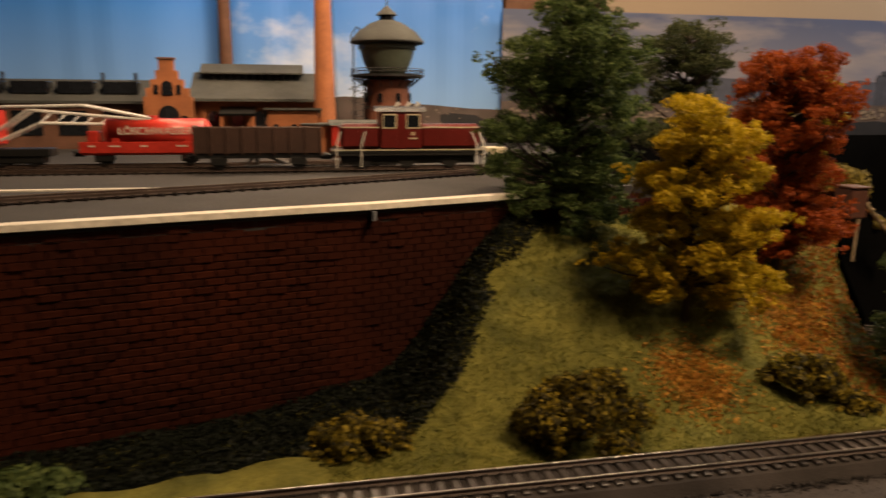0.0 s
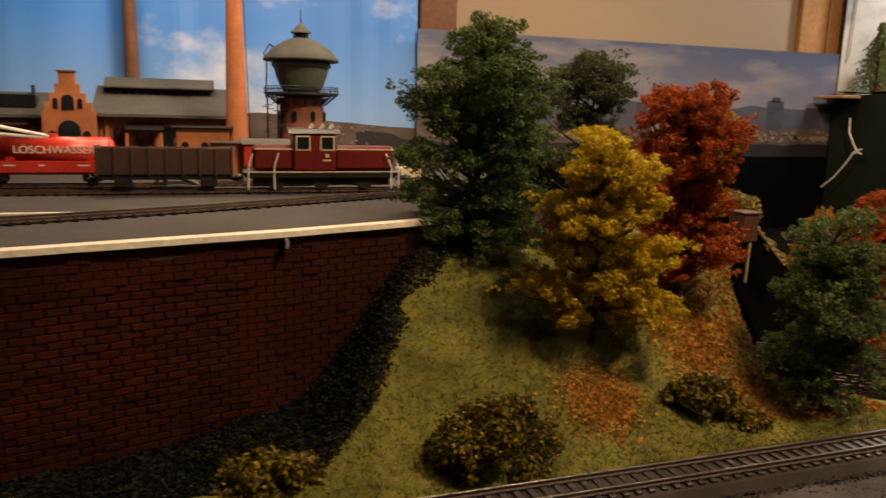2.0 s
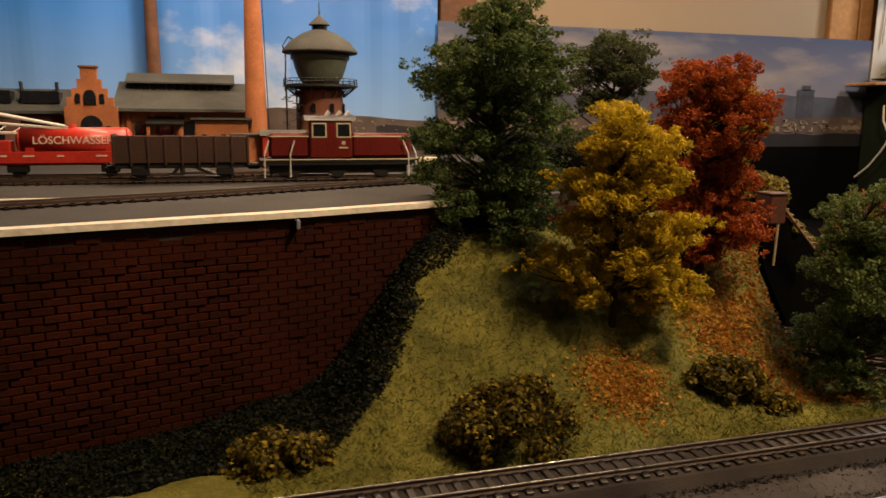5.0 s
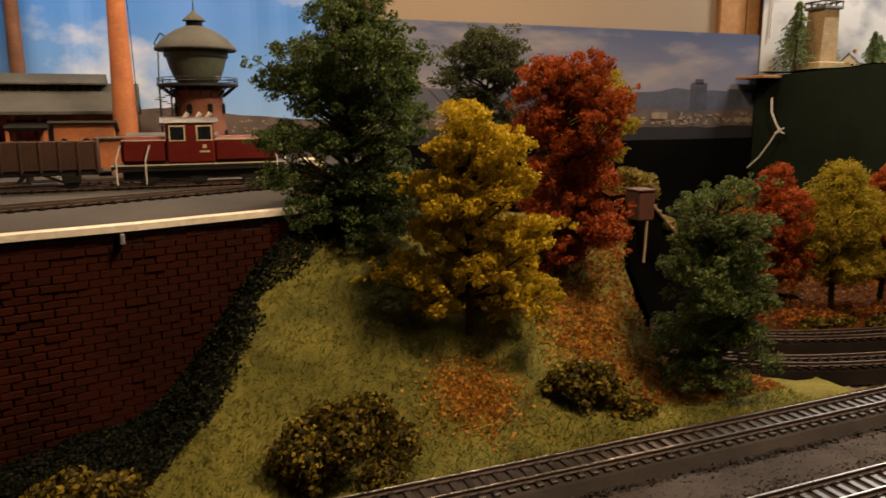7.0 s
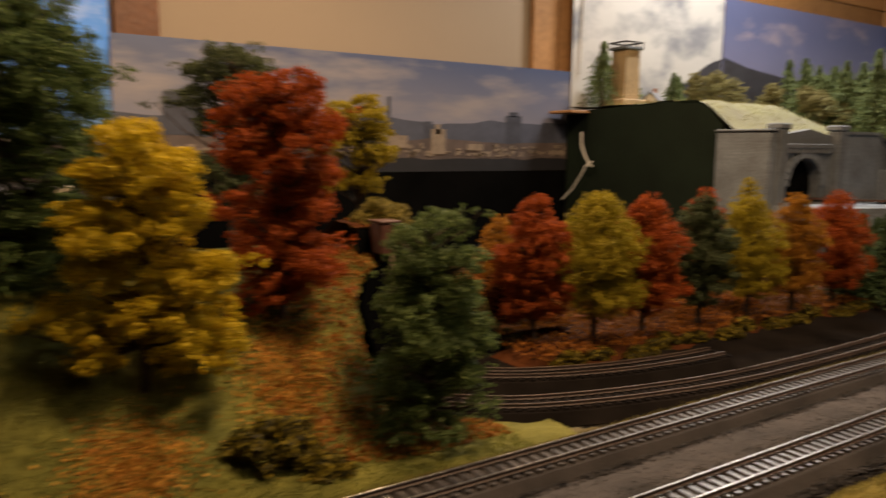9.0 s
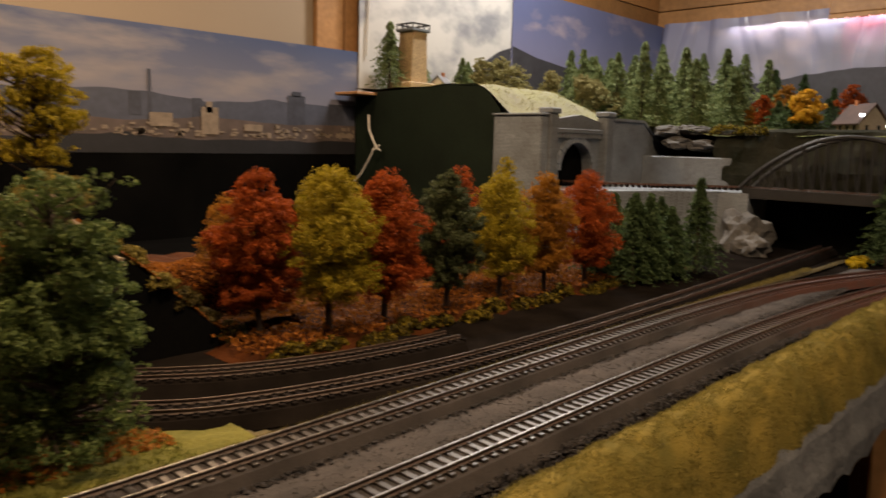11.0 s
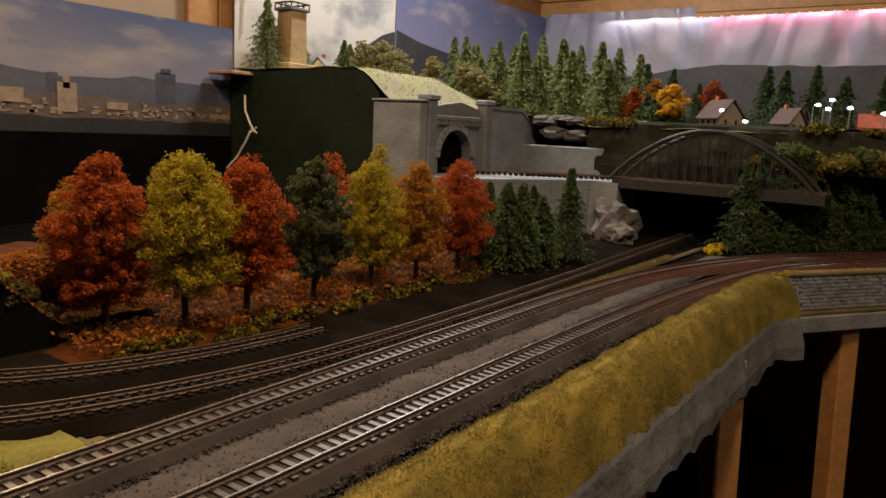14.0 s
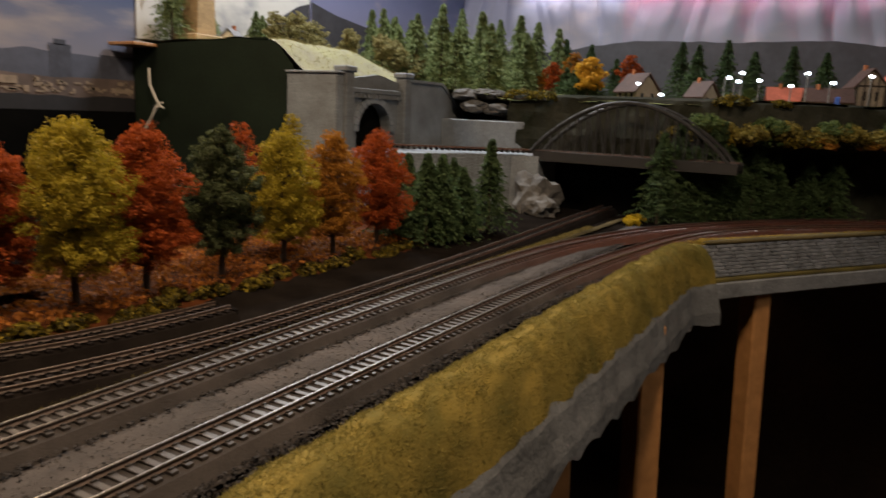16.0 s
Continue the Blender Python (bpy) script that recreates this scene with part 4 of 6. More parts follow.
def scatter(name, label, n, size, leaf, place, seed, up=0.0):
    """Loose flock: small flakes on the ground at place(rng)."""
    rng = np.random.default_rng(seed)
    c = np.array([place(rng) for _ in range(n)])
    a1 = rng.normal(size=(n, 3)) * (1, 1, 0.5) + (0, 0, up)
    a1 /= np.linalg.norm(a1, axis=1)[:, None]
    a2 = np.cross(a1, rng.normal(size=(n, 3)))
    a2 /= np.linalg.norm(a2, axis=1)[:, None]
    s = size * rng.uniform(0.5, 1.4, n)[:, None]
    k = 0.18 if up else 0.7
    v = np.stack([c - a1 * s * (0 if up else 1), c + a2 * s * k, c + a1 * s * (2 if up else 1), c - a2 * s * k], 1).reshape(-1, 3)
    return tagged(cloud(name, v, [(i, i + 1, i + 2, i + 3) for i in range(0, 4 * n, 4)], L[leaf]), label, "ground cover", kind="stuff")


def near(x, y, sx, sy, dz=0.008):
    def f(rng):
        a, b = x + sx * rng.normal(), y + sy * rng.normal()
        return (a, b, hill_z(a, b) + dz)
    return f


def on_bank(rng):
    x, t = rng.uniform(3.5, 13.4), rng.uniform(0, len(BANK) - 1.01)
    i = int(t)
    d, z = [a + (b - a) * (t - i) for a, b in zip(BANK[i], BANK[i + 1])]
    fx, fy = front(x)
    return (fx, fy - d + 0.028 * fuzz(x * 1.3, d * 3, 3, 1), z + 0.028 * fuzz(x, d * 4, 5, 2))


def on_hillside(rng):
    while True:
        x, y = rng.uniform(0.3, 4.9), rng.uniform(3.68, 6.0)
        if x < cut_x(y) - 0.03 and y < edge_y(x) - 0.03:
            return (x, y, hill_z(x, y))


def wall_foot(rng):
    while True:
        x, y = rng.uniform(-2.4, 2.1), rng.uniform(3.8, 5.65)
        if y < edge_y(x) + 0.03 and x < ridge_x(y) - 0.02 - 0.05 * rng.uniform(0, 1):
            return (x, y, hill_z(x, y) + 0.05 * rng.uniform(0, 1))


def right_flank(rng):
    while True:
        x, y, z = on_hillside(rng)
        if x > 3.45 + 0.5 * abs(y - 4.5) + 0.25 * fuzz(x, y, 4.0) and y > 3.95:
            return (x, y, z + 0.01)


scatter("fallen_leaves", "brown and rust red fallen leaves on the steep side of the hill", 4500, 0.018, "litter", right_flank, 71)
# dark flakes paint the shadow between wall and ridge
scatter("ivy", "near-black green flock that paints the shade between the brick wall and the hill", 46000, 0.013, "ivy", wall_foot, 68)
scatter("grass_tufts", "short green grass fibres on the hill", 42000, 0.018, "grass", on_hillside, 60, 1.0)
scatter("grass_tufts", "olive grass fibres on the bank", 90000, 0.012, "bank", on_bank, 61, 1.0)
scatter("fallen_leaves", "orange and red fallen leaves below the yellow tree", 2200, 0.014, "leaf_bright", near(2.66, 4.22, 0.15, 0.14), 62)
scatter("fallen_leaves", "red fallen leaves below the red tree", 2600, 0.014, "leaf_bright", near(3.62, 4.62, 0.17, 0.2), 63)
scatter("fallen_leaves", "orange fallen leaves between the trees", 9000, 0.02, "litter", lambda r: (r.uniform(6.0, 11.2), r.uniform(5.0, 6.8), -0.07 + 0.03 * r.uniform(0, 1)), 64)
scatter("grass_tufts", "straw-coloured grass fibres beside the tracks", 16000, 0.016, "straw", lambda r: (r.uniform(3.0, 14.0), r.uniform(3.57, 3.66), -0.09 + 0.025 * r.uniform(0, 1)), 65, 1.0)
scatter("ballast_stones", "loose dark ballast stones between the tracks", 14000, 0.008, "stone", lambda r: (r.uniform(2.0, 13.5), r.choice([r.uniform(2.84, 3.3), r.uniform(2.36, 2.55), r.uniform(2.84, 3.0)]), -0.105 + 0.012 * r.uniform(0, 1)), 66)


def pebbles(name, label, n, small, large, leaf, place, seed):
    """Loose angular stones: squashed octahedra lying at place(rng)."""
    rng = np.random.default_rng(seed)
    c = np.array([place(rng) for _ in range(n)])
    axes = np.array([(1, 0, 0), (-1, 0, 0), (0, 1, 0), (0, -1, 0), (0, 0, 1), (0, 0, -1)], float)
    r = small + (large - small) * rng.uniform(0, 1, n) ** 3
    v = axes[None] * r[:, None, None] * rng.uniform(0.55, 1.2, (n, 6, 1)) + rng.normal(0, 0.16, (n, 6, 3)) * r[:, None, None]
    v[:, :, 2] *= 0.7
    v = (v + c[:, None]).reshape(-1, 3)
    tri = [(0, 2, 4), (2, 1, 4), (1, 3, 4), (3, 0, 4), (2, 0, 5), (1, 2, 5), (3, 1, 5), (0, 3, 5)]
    f = [(a + 6 * k, b + 6 * k, d + 6 * k) for k in range(n) for a, b, d in tri]
    return tagged(cloud(name, v, f, L[leaf]), label, "ballast", kind="stuff")


def beside_track(rng):
    """Rough dark clods heaped along the shoulders of the two main tracks."""
    while True:
        x, k = rng.uniform(1.5, 13.0), rng.integers(0, 3)
        y = (2.89, 3.23, 2.47)[k] + rng.normal(0, 0.032)
        if rng.uniform(0, 1) < 0.25 + 0.9 * max(0.0, fuzz(x, k * 5.0, 2.3, 4) + 0.25):
            return (x, y, -0.112 + 0.02 * max(0.0, 1 - abs(y - (2.89, 3.23, 2.47)[k]) / 0.05))


scatter("moss_flock", "olive and rust flock on the slope beside the tunnel mouth", 9000, 0.016, "litter", lambda r: (lambda x, y: (x, y, slope_z(x, y) + 0.01))(r.uniform(4.7, 7.0), r.uniform(5.66, 6.6)), 83)
pebbles("ballast_clods", "dark clods of ballast heaped beside the main tracks", 12000, 0.004, 0.02, "clod", beside_track, 81)
pebbles("ballast_grit", "fine grey grit between the main tracks", 9000, 0.002, 0.006, "stone", lambda r: (r.uniform(2.0, 12.5), r.uniform(2.8, 3.32), -0.115 + 0.03 * math.sin(1.5) * 0.8), 82)

# ---- mountain, portal and bridge ----
def stone_mat(name, col, scale=1.0):
    """Coursed model stone."""
    m, nt, bsdf = nodes_of(name)
    geo = nt.nodes.new("ShaderNodeNewGeometry")
    xyz = nt.nodes.new("ShaderNodeSeparateXYZ")
    nt.links.new(geo.outputs["Position"], xyz.inputs[0])
    add = nt.nodes.new("ShaderNodeMath")
    nt.links.new(xyz.outputs[0], add.inputs[0]), nt.links.new(xyz.outputs[1], add.inputs[1])
    com = nt.nodes.new("ShaderNodeCombineXYZ")
    nt.links.new(add.outputs[0], com.inputs[0]), nt.links.new(xyz.outputs[2], com.inputs[1])
    br = nt.nodes.new("ShaderNodeTexBrick")
    br.inputs["Scale"].default_value = 60.0 * scale
    br.inputs["Color1"].default_value, br.inputs["Color2"].default_value, br.inputs["Mortar"].default_value = (*tone(col, 0.85), 1), (*tone(col, 1.15), 1), (*tone(col, 0.45), 1)
    br.inputs["Mortar Size"].default_value = 0.03
    nt.links.new(com.outputs[0], br.inputs["Vector"])
    c = mixed(nt, 1.0, br.outputs["Color"], ramp(nt, noise_node(nt, 20, 5, geo.outputs["Position"]), [(0.3, (0.6, 0.58, 0.56)), (0.7, (1, 1, 1))]), "MULTIPLY")
    nt.links.new(c, bsdf.inputs["Base Color"])
    bsdf.inputs["Roughness"].default_value = 0.75
    bumped(nt, bsdf, br.outputs["Fac"], -0.6, 0.0006)
    return m


STONE, STONE_DARK = stone_mat("coursed_grey_stone", (0.18, 0.205, 0.24), 1.7), stone_mat("weathered_portal_stone", (0.13, 0.145, 0.165), 1.7)
# dry grass whose pale colour carries the bright lamplight of the hilltop
LIT_GRASS = mat("lit_dry_grass", (0.40, 0.38, 0.27), 0.9, 0.45, 30, 300, 1.0, col2=(0.26, 0.26, 0.13))
VILLAGE = mat("village_grass", (0.16, 0.17, 0.05), 0.9, 0.4, 10, 300, 0.8)


def top_z(x, y):
    """The surface of the mountain and of the village plateau."""
    ridge = 0.62 * smooth01((y - 8.3) / 1.1) * smooth01((18.6 - x) / 3.6)
    edge = -0.12 * smooth01((7.4 - y) / 1.0) * smooth01((17.4 - x) / 0.5)
    return 2.0 + ridge + edge + 0.04 * fuzz(x, y, 1.7) + (0.03 if y > 8.2 else 0.0)


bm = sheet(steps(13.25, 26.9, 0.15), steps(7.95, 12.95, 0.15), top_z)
structure(part("mountain_top", bm, LIT_GRASS, None, "", True), "dry grass on the hilltop, coloured pale as if brightly lit", "hilltop")


def cliff_x(y):
    """The foot of the cliff, which gives way to the bend of the tracks."""
    return 16.75 + min(2.0, 0.66 * max(0.0, 2.6 - y))


bm = sheet(steps(16.85, 26.9, 0.2), steps(-9, 7.95, 0.2), lambda x, y: top_z(x, y) - 0.05)
bmesh.ops.delete(bm, geom=[v for v in bm.verts if v.co.x < cliff_x(v.co.y) + 0.08], context="VERTS")
structure(part("village_ground", bm, VILLAGE, None, "", True), "grassy plateau under the model village", "ground")
bm = bmesh.new()
prof = [(12.9, 2.56), (12.3, 2.57), (11.4, 2.6), (10.4, 2.64), (9.4, 2.66), (9.1, 2.5), (8.8, 2.2), (8.75, 2.06)]
a = [bm.verts.new((13.3, y, -0.2)) for y, z in prof]
b = [bm.verts.new((13.27, y, z)) for y, z in prof]
for i in range(len(prof) - 1):
    bm.faces.new((a[i], b[i], b[i + 1], a[i + 1]))
structure(part("mountain_side", bm, M["dark_green"]), "dark green painted end of the mountain", "mountain side")
structure(part("mountain_lip", box((12.75, 12.2, 2.5), (13.5, 12.95, 2.56), 0.01), M["wood"]), "thin board edge on top of the mountain side", "board")

# portal wall with its tunnel mouth
portal = structure(empty("portal_wall", (0, 0, 0)), "grey stone portal wall with a tunnel mouth", "portal")
portal.location = (0, 0, Z0)


def on(ob):
    ob.location = (0, 0, 0)
    return ob


part("wing_wall", box((13.18, 7.78, 0.6), (13.46, 8.85, 2.06), 0.02), STONE, portal)
part("wing_cap", box((13.15, 7.75, 2.06), (13.5, 8.87, 2.1), 0.01), STONE, portal)
arch = [(14.36 + 0.5 * math.cos(a), 1.12 + 0.5 * math.sin(a)) for a in [math.pi * i / 16 for i in range(17)]]
outline = [(13.2, 0.6), (13.86, 0.6)] + arch[::-1] + [(14.86, 0.6), (16.5, 0.6), (16.5, 2.04), (15.4, 2.04), (15.3, 1.98), (14.5, 2.12), (13.6, 2.0), (13.2, 2.04)]
part("face", prism(outline, 7.88, 8.05), STONE_DARK, portal)
for i in range(15):
    a0, a1 = math.pi * (i + 0.06) / 15, math.pi * (i + 0.94) / 15
    q = [(14.36 + r * math.cos(a), 1.12 + r * math.sin(a)) for r, a in ((0.5, a0), (0.62, a0), (0.62, a1), (0.5, a1))]
    part("arch_stone", prism(q, 7.83, 7.9), STONE, portal)
part("cornice", box((13.5, 7.8, 1.78), (15.2, 7.9, 1.86), 0.01), STONE_DARK, portal)
for i in range(14):
    part("corbel", box((13.62 + i * 0.115, 7.8, 1.7), (13.67 + i * 0.115, 7.88, 1.78)), STONE_DARK, portal)
for x in (13.36, 15.14):
    part("pillar", box((x, 7.72, 0.6), (x + 0.24, 7.95, 2.1), 0.02), STONE_DARK, portal)
    part("pillar_cap", box((x - 0.03, 7.69, 2.1), (x + 0.27, 7.98, 2.2), 0.02), STONE, portal)
part("side_wall", prism([(15.4, 0.6), (17.75, 0.6), (17.75, 1.36), (16.65, 2.05), (15.4, 2.05)], 7.84, 7.96), STONE, portal)
part("side_cap", prism([(15.4, 2.05), (16.65, 2.05), (17.75, 1.36), (17.8, 1.4), (16.67, 2.1), (15.4, 2.1)], 7.8, 7.98), STONE, portal)
# black plug behind the arch, in place of a shaded tunnel
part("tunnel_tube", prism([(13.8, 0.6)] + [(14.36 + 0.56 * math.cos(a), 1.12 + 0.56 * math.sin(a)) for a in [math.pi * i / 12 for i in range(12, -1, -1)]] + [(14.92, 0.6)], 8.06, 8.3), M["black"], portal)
structure(part("low_wall", box((16.72, 6.0, 0.6), (16.86, 7.84, 1.4), 0.02), STONE), "low grey stone wall beside the ledge", "wall")
structure(part("ledge", slab([(13.3, 8.7), (13.3, 7.0), (14.8, 6.4), (15.7, 5.75), (15.7, 5.22), (16.85, 5.22), (16.85, 7.9)], -0.2, 0.82), STONE), "stone ledge carrying the upper track to the bridge", "ledge")
track([(14.36, 8.2), (14.4, 7.6), (14.8, 6.9), (15.5, 6.1), (16.0, 5.3), (16.05, 4.4), (16.05, 3.2), (16.05, 1.8)], 0.93, "upper track from the portal across the bridge", 14.3, 16.2, 0.1, True, False, "sleeper_dark")


def rock(name, label, at, size3, seed):
    bm = bmesh.new()
    bmesh.ops.create_icosphere(bm, subdivisions=3, radius=1)
    for v in bm.verts:
        n = noise.fractal(v.co * 1.6 + Vector((seed, seed * 2, 0)), 1.0, 2.0, 4)
        v.co *= 1 + 0.45 * n
        v.co = Vector((v.co.x * size3[0], v.co.y * size3[1], v.co.z * size3[2]))
    ob = part(name, bm, M["rock_dark"])
    ob.location = P(*at)
    return tagged(ob, label, "rock")


for i, (x, y, z, s) in enumerate([(17.0, 7.45, 1.9, 0.32), (17.1, 7.05, 1.93, 0.26), (17.0, 6.75, 1.92, 0.24), (17.2, 6.5, 1.9, 0.22), (16.95, 7.2, 1.66, 0.34), (17.0, 6.7, 1.62, 0.34)]):
    rock("rock", "pale grey plaster rock beside the portal wall", (x, y, z), (s * 0.6, s * 0.9, s * 0.36), i + 1.3)
rock("rock", "grey plaster rock below the stone ledge", (15.5, 5.15, 0.12), (0.3, 0.4, 0.42), 9.1)
rock("rock", "grey plaster rock below the stone ledge", (15.2, 4.9, -0.05), (0.22, 0.3, 0.22), 10.4)

# cliff below the village
bm = bmesh.new()
rows = []
for y in steps(-9, 6.4, 0.14):
    s = smooth01((3.0 - y) / 0.8)
    c = cliff_x(y)
    pr = [(c + 0.6, 1.96), (c + 0.15, 1.9), (c + 0.1 - 0.1 * s, 1.6), (c + 0.05 - 0.2 * s, 1.32), (c - 0.3 * s, 1.2), (c + 0.3 * s, 1.08), (c + 0.05 + 0.55 * s, 0.4), (c + 0.05 + 0.6 * s, -0.2)]
    rows.append([bm.verts.new((x + 0.12 * fuzz(y, z, 2.4, 4), y, z + (0.05 * fuzz(y, z, 3.1, 8) if i else 0))) for i, (x, z) in enumerate(pr)])
for a, b in zip(rows, rows[1:]):
    for i in range(7):
        bm.faces.new((a[i], a[i + 1], b[i + 1], b[i]))
structure(part("cliff", bm, mat("mossy_cliff", (0.017, 0.02, 0.009), 0.95, 0.5, 14, 200, 0.9, col2=(0.04, 0.04, 0.032), spec=0.1)), "mossy cliff below the village plateau", "cliff")
# black sheet that paints the shade under the bridge
structure(part("underpass_back", box((16.55, 3.2, -0.2), (16.6, 5.3, 0.8)), M["black"]), "black sheet standing in for the darkness of the underpass below the bridge", "underpass")

bridge = tagged(empty("arch_bridge", (16.05, 0, 0.8)), "dark steel arch bridge over the tracks", "bridge")
part("deck", box((-0.3, 1.9, 0.0), (0.3, 5.35, 0.08), 0.01), M["steel"], bridge)
for sx in (-0.3, 0.3):
    part("girder", box((sx - 0.025, 1.9, -0.06), (sx + 0.025, 5.35, 0.12), 0.005), M["steel"], bridge)
    bm, pts = bmesh.new(), []
    for i in range(21):
        u = i / 20
        pts.append(Vector((sx, 5.4 - 3.35 * u, 0.1 + 0.9 * math.sin(math.pi * u) ** 0.85)))
    for a, b in zip(pts, pts[1:]):
        add_bar(bm, a, b, 0.035, 0.035, 6)
    arch_rib = part("arch_rib", bm, M["steel"], bridge)
    for i in range(1, 20):
        part("hanger", bar(pts[i], (sx, pts[i].y, 0.05), 0.012, 0.012, 5), M["steel"], arch_rib)
        if i < 19:
            part("brace", bar(pts[i], (sx, pts[i + 1].y, 0.05), 0.007, 0.007, 4), M["steel"], arch_rib)
for i in range(5, 16, 2):
    u = i / 20
    z = 0.1 + 0.9 * math.sin(math.pi * u) ** 0.85
    part("cross_brace", bar((-0.3, 5.4 - 3.35 * u, z), (0.3, 5.4 - 3.35 * u, z), 0.015, 0.015, 5), M["steel"], bridge)

# ---- corner retaining wall and legs ----
wall = structure(empty("edge_wall", (0, 0, 0)), "grey stone retaining wall along the bent edge", "wall")
stone = None
CORNER = [(13.85, 1.95), (14.05, 1.8), (15.08, 1.14), (17.2, -0.3), (19.5, -2.3)]
for k, ((x0, y0), (x1, y1)) in enumerate(zip(CORNER, CORNER[1:])):
    ln, an = math.hypot(x1 - x0, y1 - y0), math.atan2(y1 - y0, x1 - x0)
    for i in range(9):
        z = -0.58 + i * 0.052
        if k < 3:
            n = max(1, round(ln / 0.115))
            for q in range(n):
                if stone is None:
                    ob = part("stone", box((0, 0, 0), (0.108, 0.12, 0.047), 0.007), M["stone_grey"], wall)
                    stone = ob.data
                else:
                    ob = new("stone", stone)
                    ob.parent = wall
                u = (q + 0.5 * (i % 2) - 0.25) * ln / n
                ob.matrix_basis = Matrix.Translation(Vector((x0, y0, z)) * U) @ Matrix.Rotation(an, 4, "Z") @ Matrix.Translation(Vector((u, 0.007 * math.sin(q * 3.7 + i * 5.1), 0)) * U)
        else:
            ob = part("course", box((0, 0.012 * (i % 2) + 0.004 * ((i * 7) % 3), 0), (ln + 0.02, 0.12, 0.045), 0.006), M["stone_grey"], wall)
            ob.matrix_basis = Matrix.Translation(Vector((x0, y0, z)) * U) @ Matrix.Rotation(an, 4, "Z")
    back = part("backing", box((0, 0.03, -0.3), (ln, 0.14, 0.46)), M["rock"], wall)
    back.matrix_basis = Matrix.Translation(Vector((x0, y0, -0.58)) * U) @ Matrix.Rotation(an, 4, "Z")
    foot = part("plaster_foot", box((-0.05, -0.1, -0.3), (ln + 0.08, 0.1, -0.06), 0.02), M["rock"], wall)
    foot.matrix_basis = Matrix.Translation(Vector((x0, y0, -0.58)) * U) @ Matrix.Rotation(an, 4, "Z")
    moss = part("grass_foot", box((-0.02, -0.07, -0.06), (ln, 0.03, -0.01), 0.01), M["moss_ground"], wall)
    moss.matrix_basis = foot.matrix_basis.copy()
    bed = part("grass_top", box((-0.02, -0.01, 0.46), (ln + 0.03, 0.22, 0.52), 0.02), M["straw"], wall)
    bed.matrix_basis = foot.matrix_basis.copy()
structure(part("corner_ground", slab([(12.6, 2.5), (13.95, 1.98), (14.15, 1.9), (15.15, 1.26), (17.28, -0.18), (19.6, -2.2), (26, -2.2), (26, 2.6), (13, 2.6)], -0.45, -0.145), M["ballast"]), "dark ballast bed round the bend", "ground")
rng = np.random.default_rng(77)
v, f = leaves(rng, [(x0 + (x1 - x0) * u + 0.06, y0 + (y1 - y0) * u + 0.08, -0.09, 0.045) for (x0, y0), (x1, y1) in zip(CORNER, CORNER[1:]) for u in steps(0, 1, 0.02)] + [(13.0 + 0.9 * u, 2.3 - 0.33 * u, -0.09, 0.06) for u in steps(0, 1, 0.08)], 9000, 0.012)
tagged(cloud("grass_tufts", v, f, L["corner_moss"]), "yellow grass fibres on top of the retaining wall", "ground cover", kind="stuff")
for x, y, w in ((9.1, 2.3, 0.34), (11.5, 2.08, 0.32), (15.06, 1.36, 0.31)):
    leg = part("support_post", box((-w / 2, -w / 2, -9.3), (w / 2, w / 2, 0), 0.02), M["pine"])
    leg.matrix_basis = Matrix.Translation(P(x, y, -0.7)) @ Matrix.Rotation(radians(-2.5), 4, Vector((0.87, 0.49, 0))) @ Matrix.Rotation(radians(-38), 4, "Z")
    structure(leg, "planed pine post carrying the layout", "post")
structure(part("cross_beam", box((15.2, 3.0, -3.2), (15.5, 8.0, -2.6), 0.02), M["dark_wood"]), "brown wooden beam under the layout", "beam")

# ---- trees of the mountain and village ----
k = 100
for i, (x, y, h) in enumerate([(11.4, 4.92, 1.15), (11.62, 4.85, 1.1), (11.85, 4.95, 1.12), (12.1, 4.78, 0.95), (12.4, 5.1, 1.05), (12.78, 4.72, 1.32), (11.7, 5.4, 1.1), (12.3, 5.5, 1.0), (12.9, 5.3, 0.9), (11.2, 5.3, 1.15)]):
    spruce("spruce", "dark green spruce below the stone ledge", (x, y, -0.16), h, 0.74, "pine", 6500, k + i, "spruces below the ledge")
for i, (x, y, h) in enumerate([(15.72, 3.05, 1.5), (15.98, 2.85, 1.65), (16.25, 2.65, 1.3), (16.45, 2.42, 1.6), (16.62, 2.28, 1.72), (16.9, 2.1, 1.3), (17.2, 1.8, 1.5), (16.0, 2.45, 0.55), (17.5, 1.5, 1.2), (17.9, 1.0, 1.1), (18.2, 0.6, 1.2)]):
    spruce("spruce", "dark green spruce beside the arch bridge", (x, y, -0.16), h, 1.0 if h > 0.6 else 0.2, "pine", 8000, k + 20 + i, "spruces beside the bridge")
n = 0
for x, ya, yb, cnt in ((17.9, 7.4, 10.3, 9), (19.3, 7.0, 11.2, 11), (21.0, 7.2, 12.0, 12)):
    for i in range(cnt):
        y = ya + (yb - ya) * (i + 0.3 * math.sin(n * 3.1)) / (cnt - 1)
        h = 0.98 + 0.22 * math.sin(n * 2.7) + 0.1 * math.sin(n * 7.3) + 0.06 * (x - 18)
        # these spruces take the lit copy of the flock
        spruce("spruce", "spruce on the plateau with lamplight put into its pale green", (x + 0.3 * math.sin(n * 1.9), y, top_z(x, min(y, 12.8)) - 0.08), h * 1.55, 0.56 + 0.4 * h, "pine_lit", 6500, k + 40 + n, "spruces on the plateau", 0.026)
        n += 1
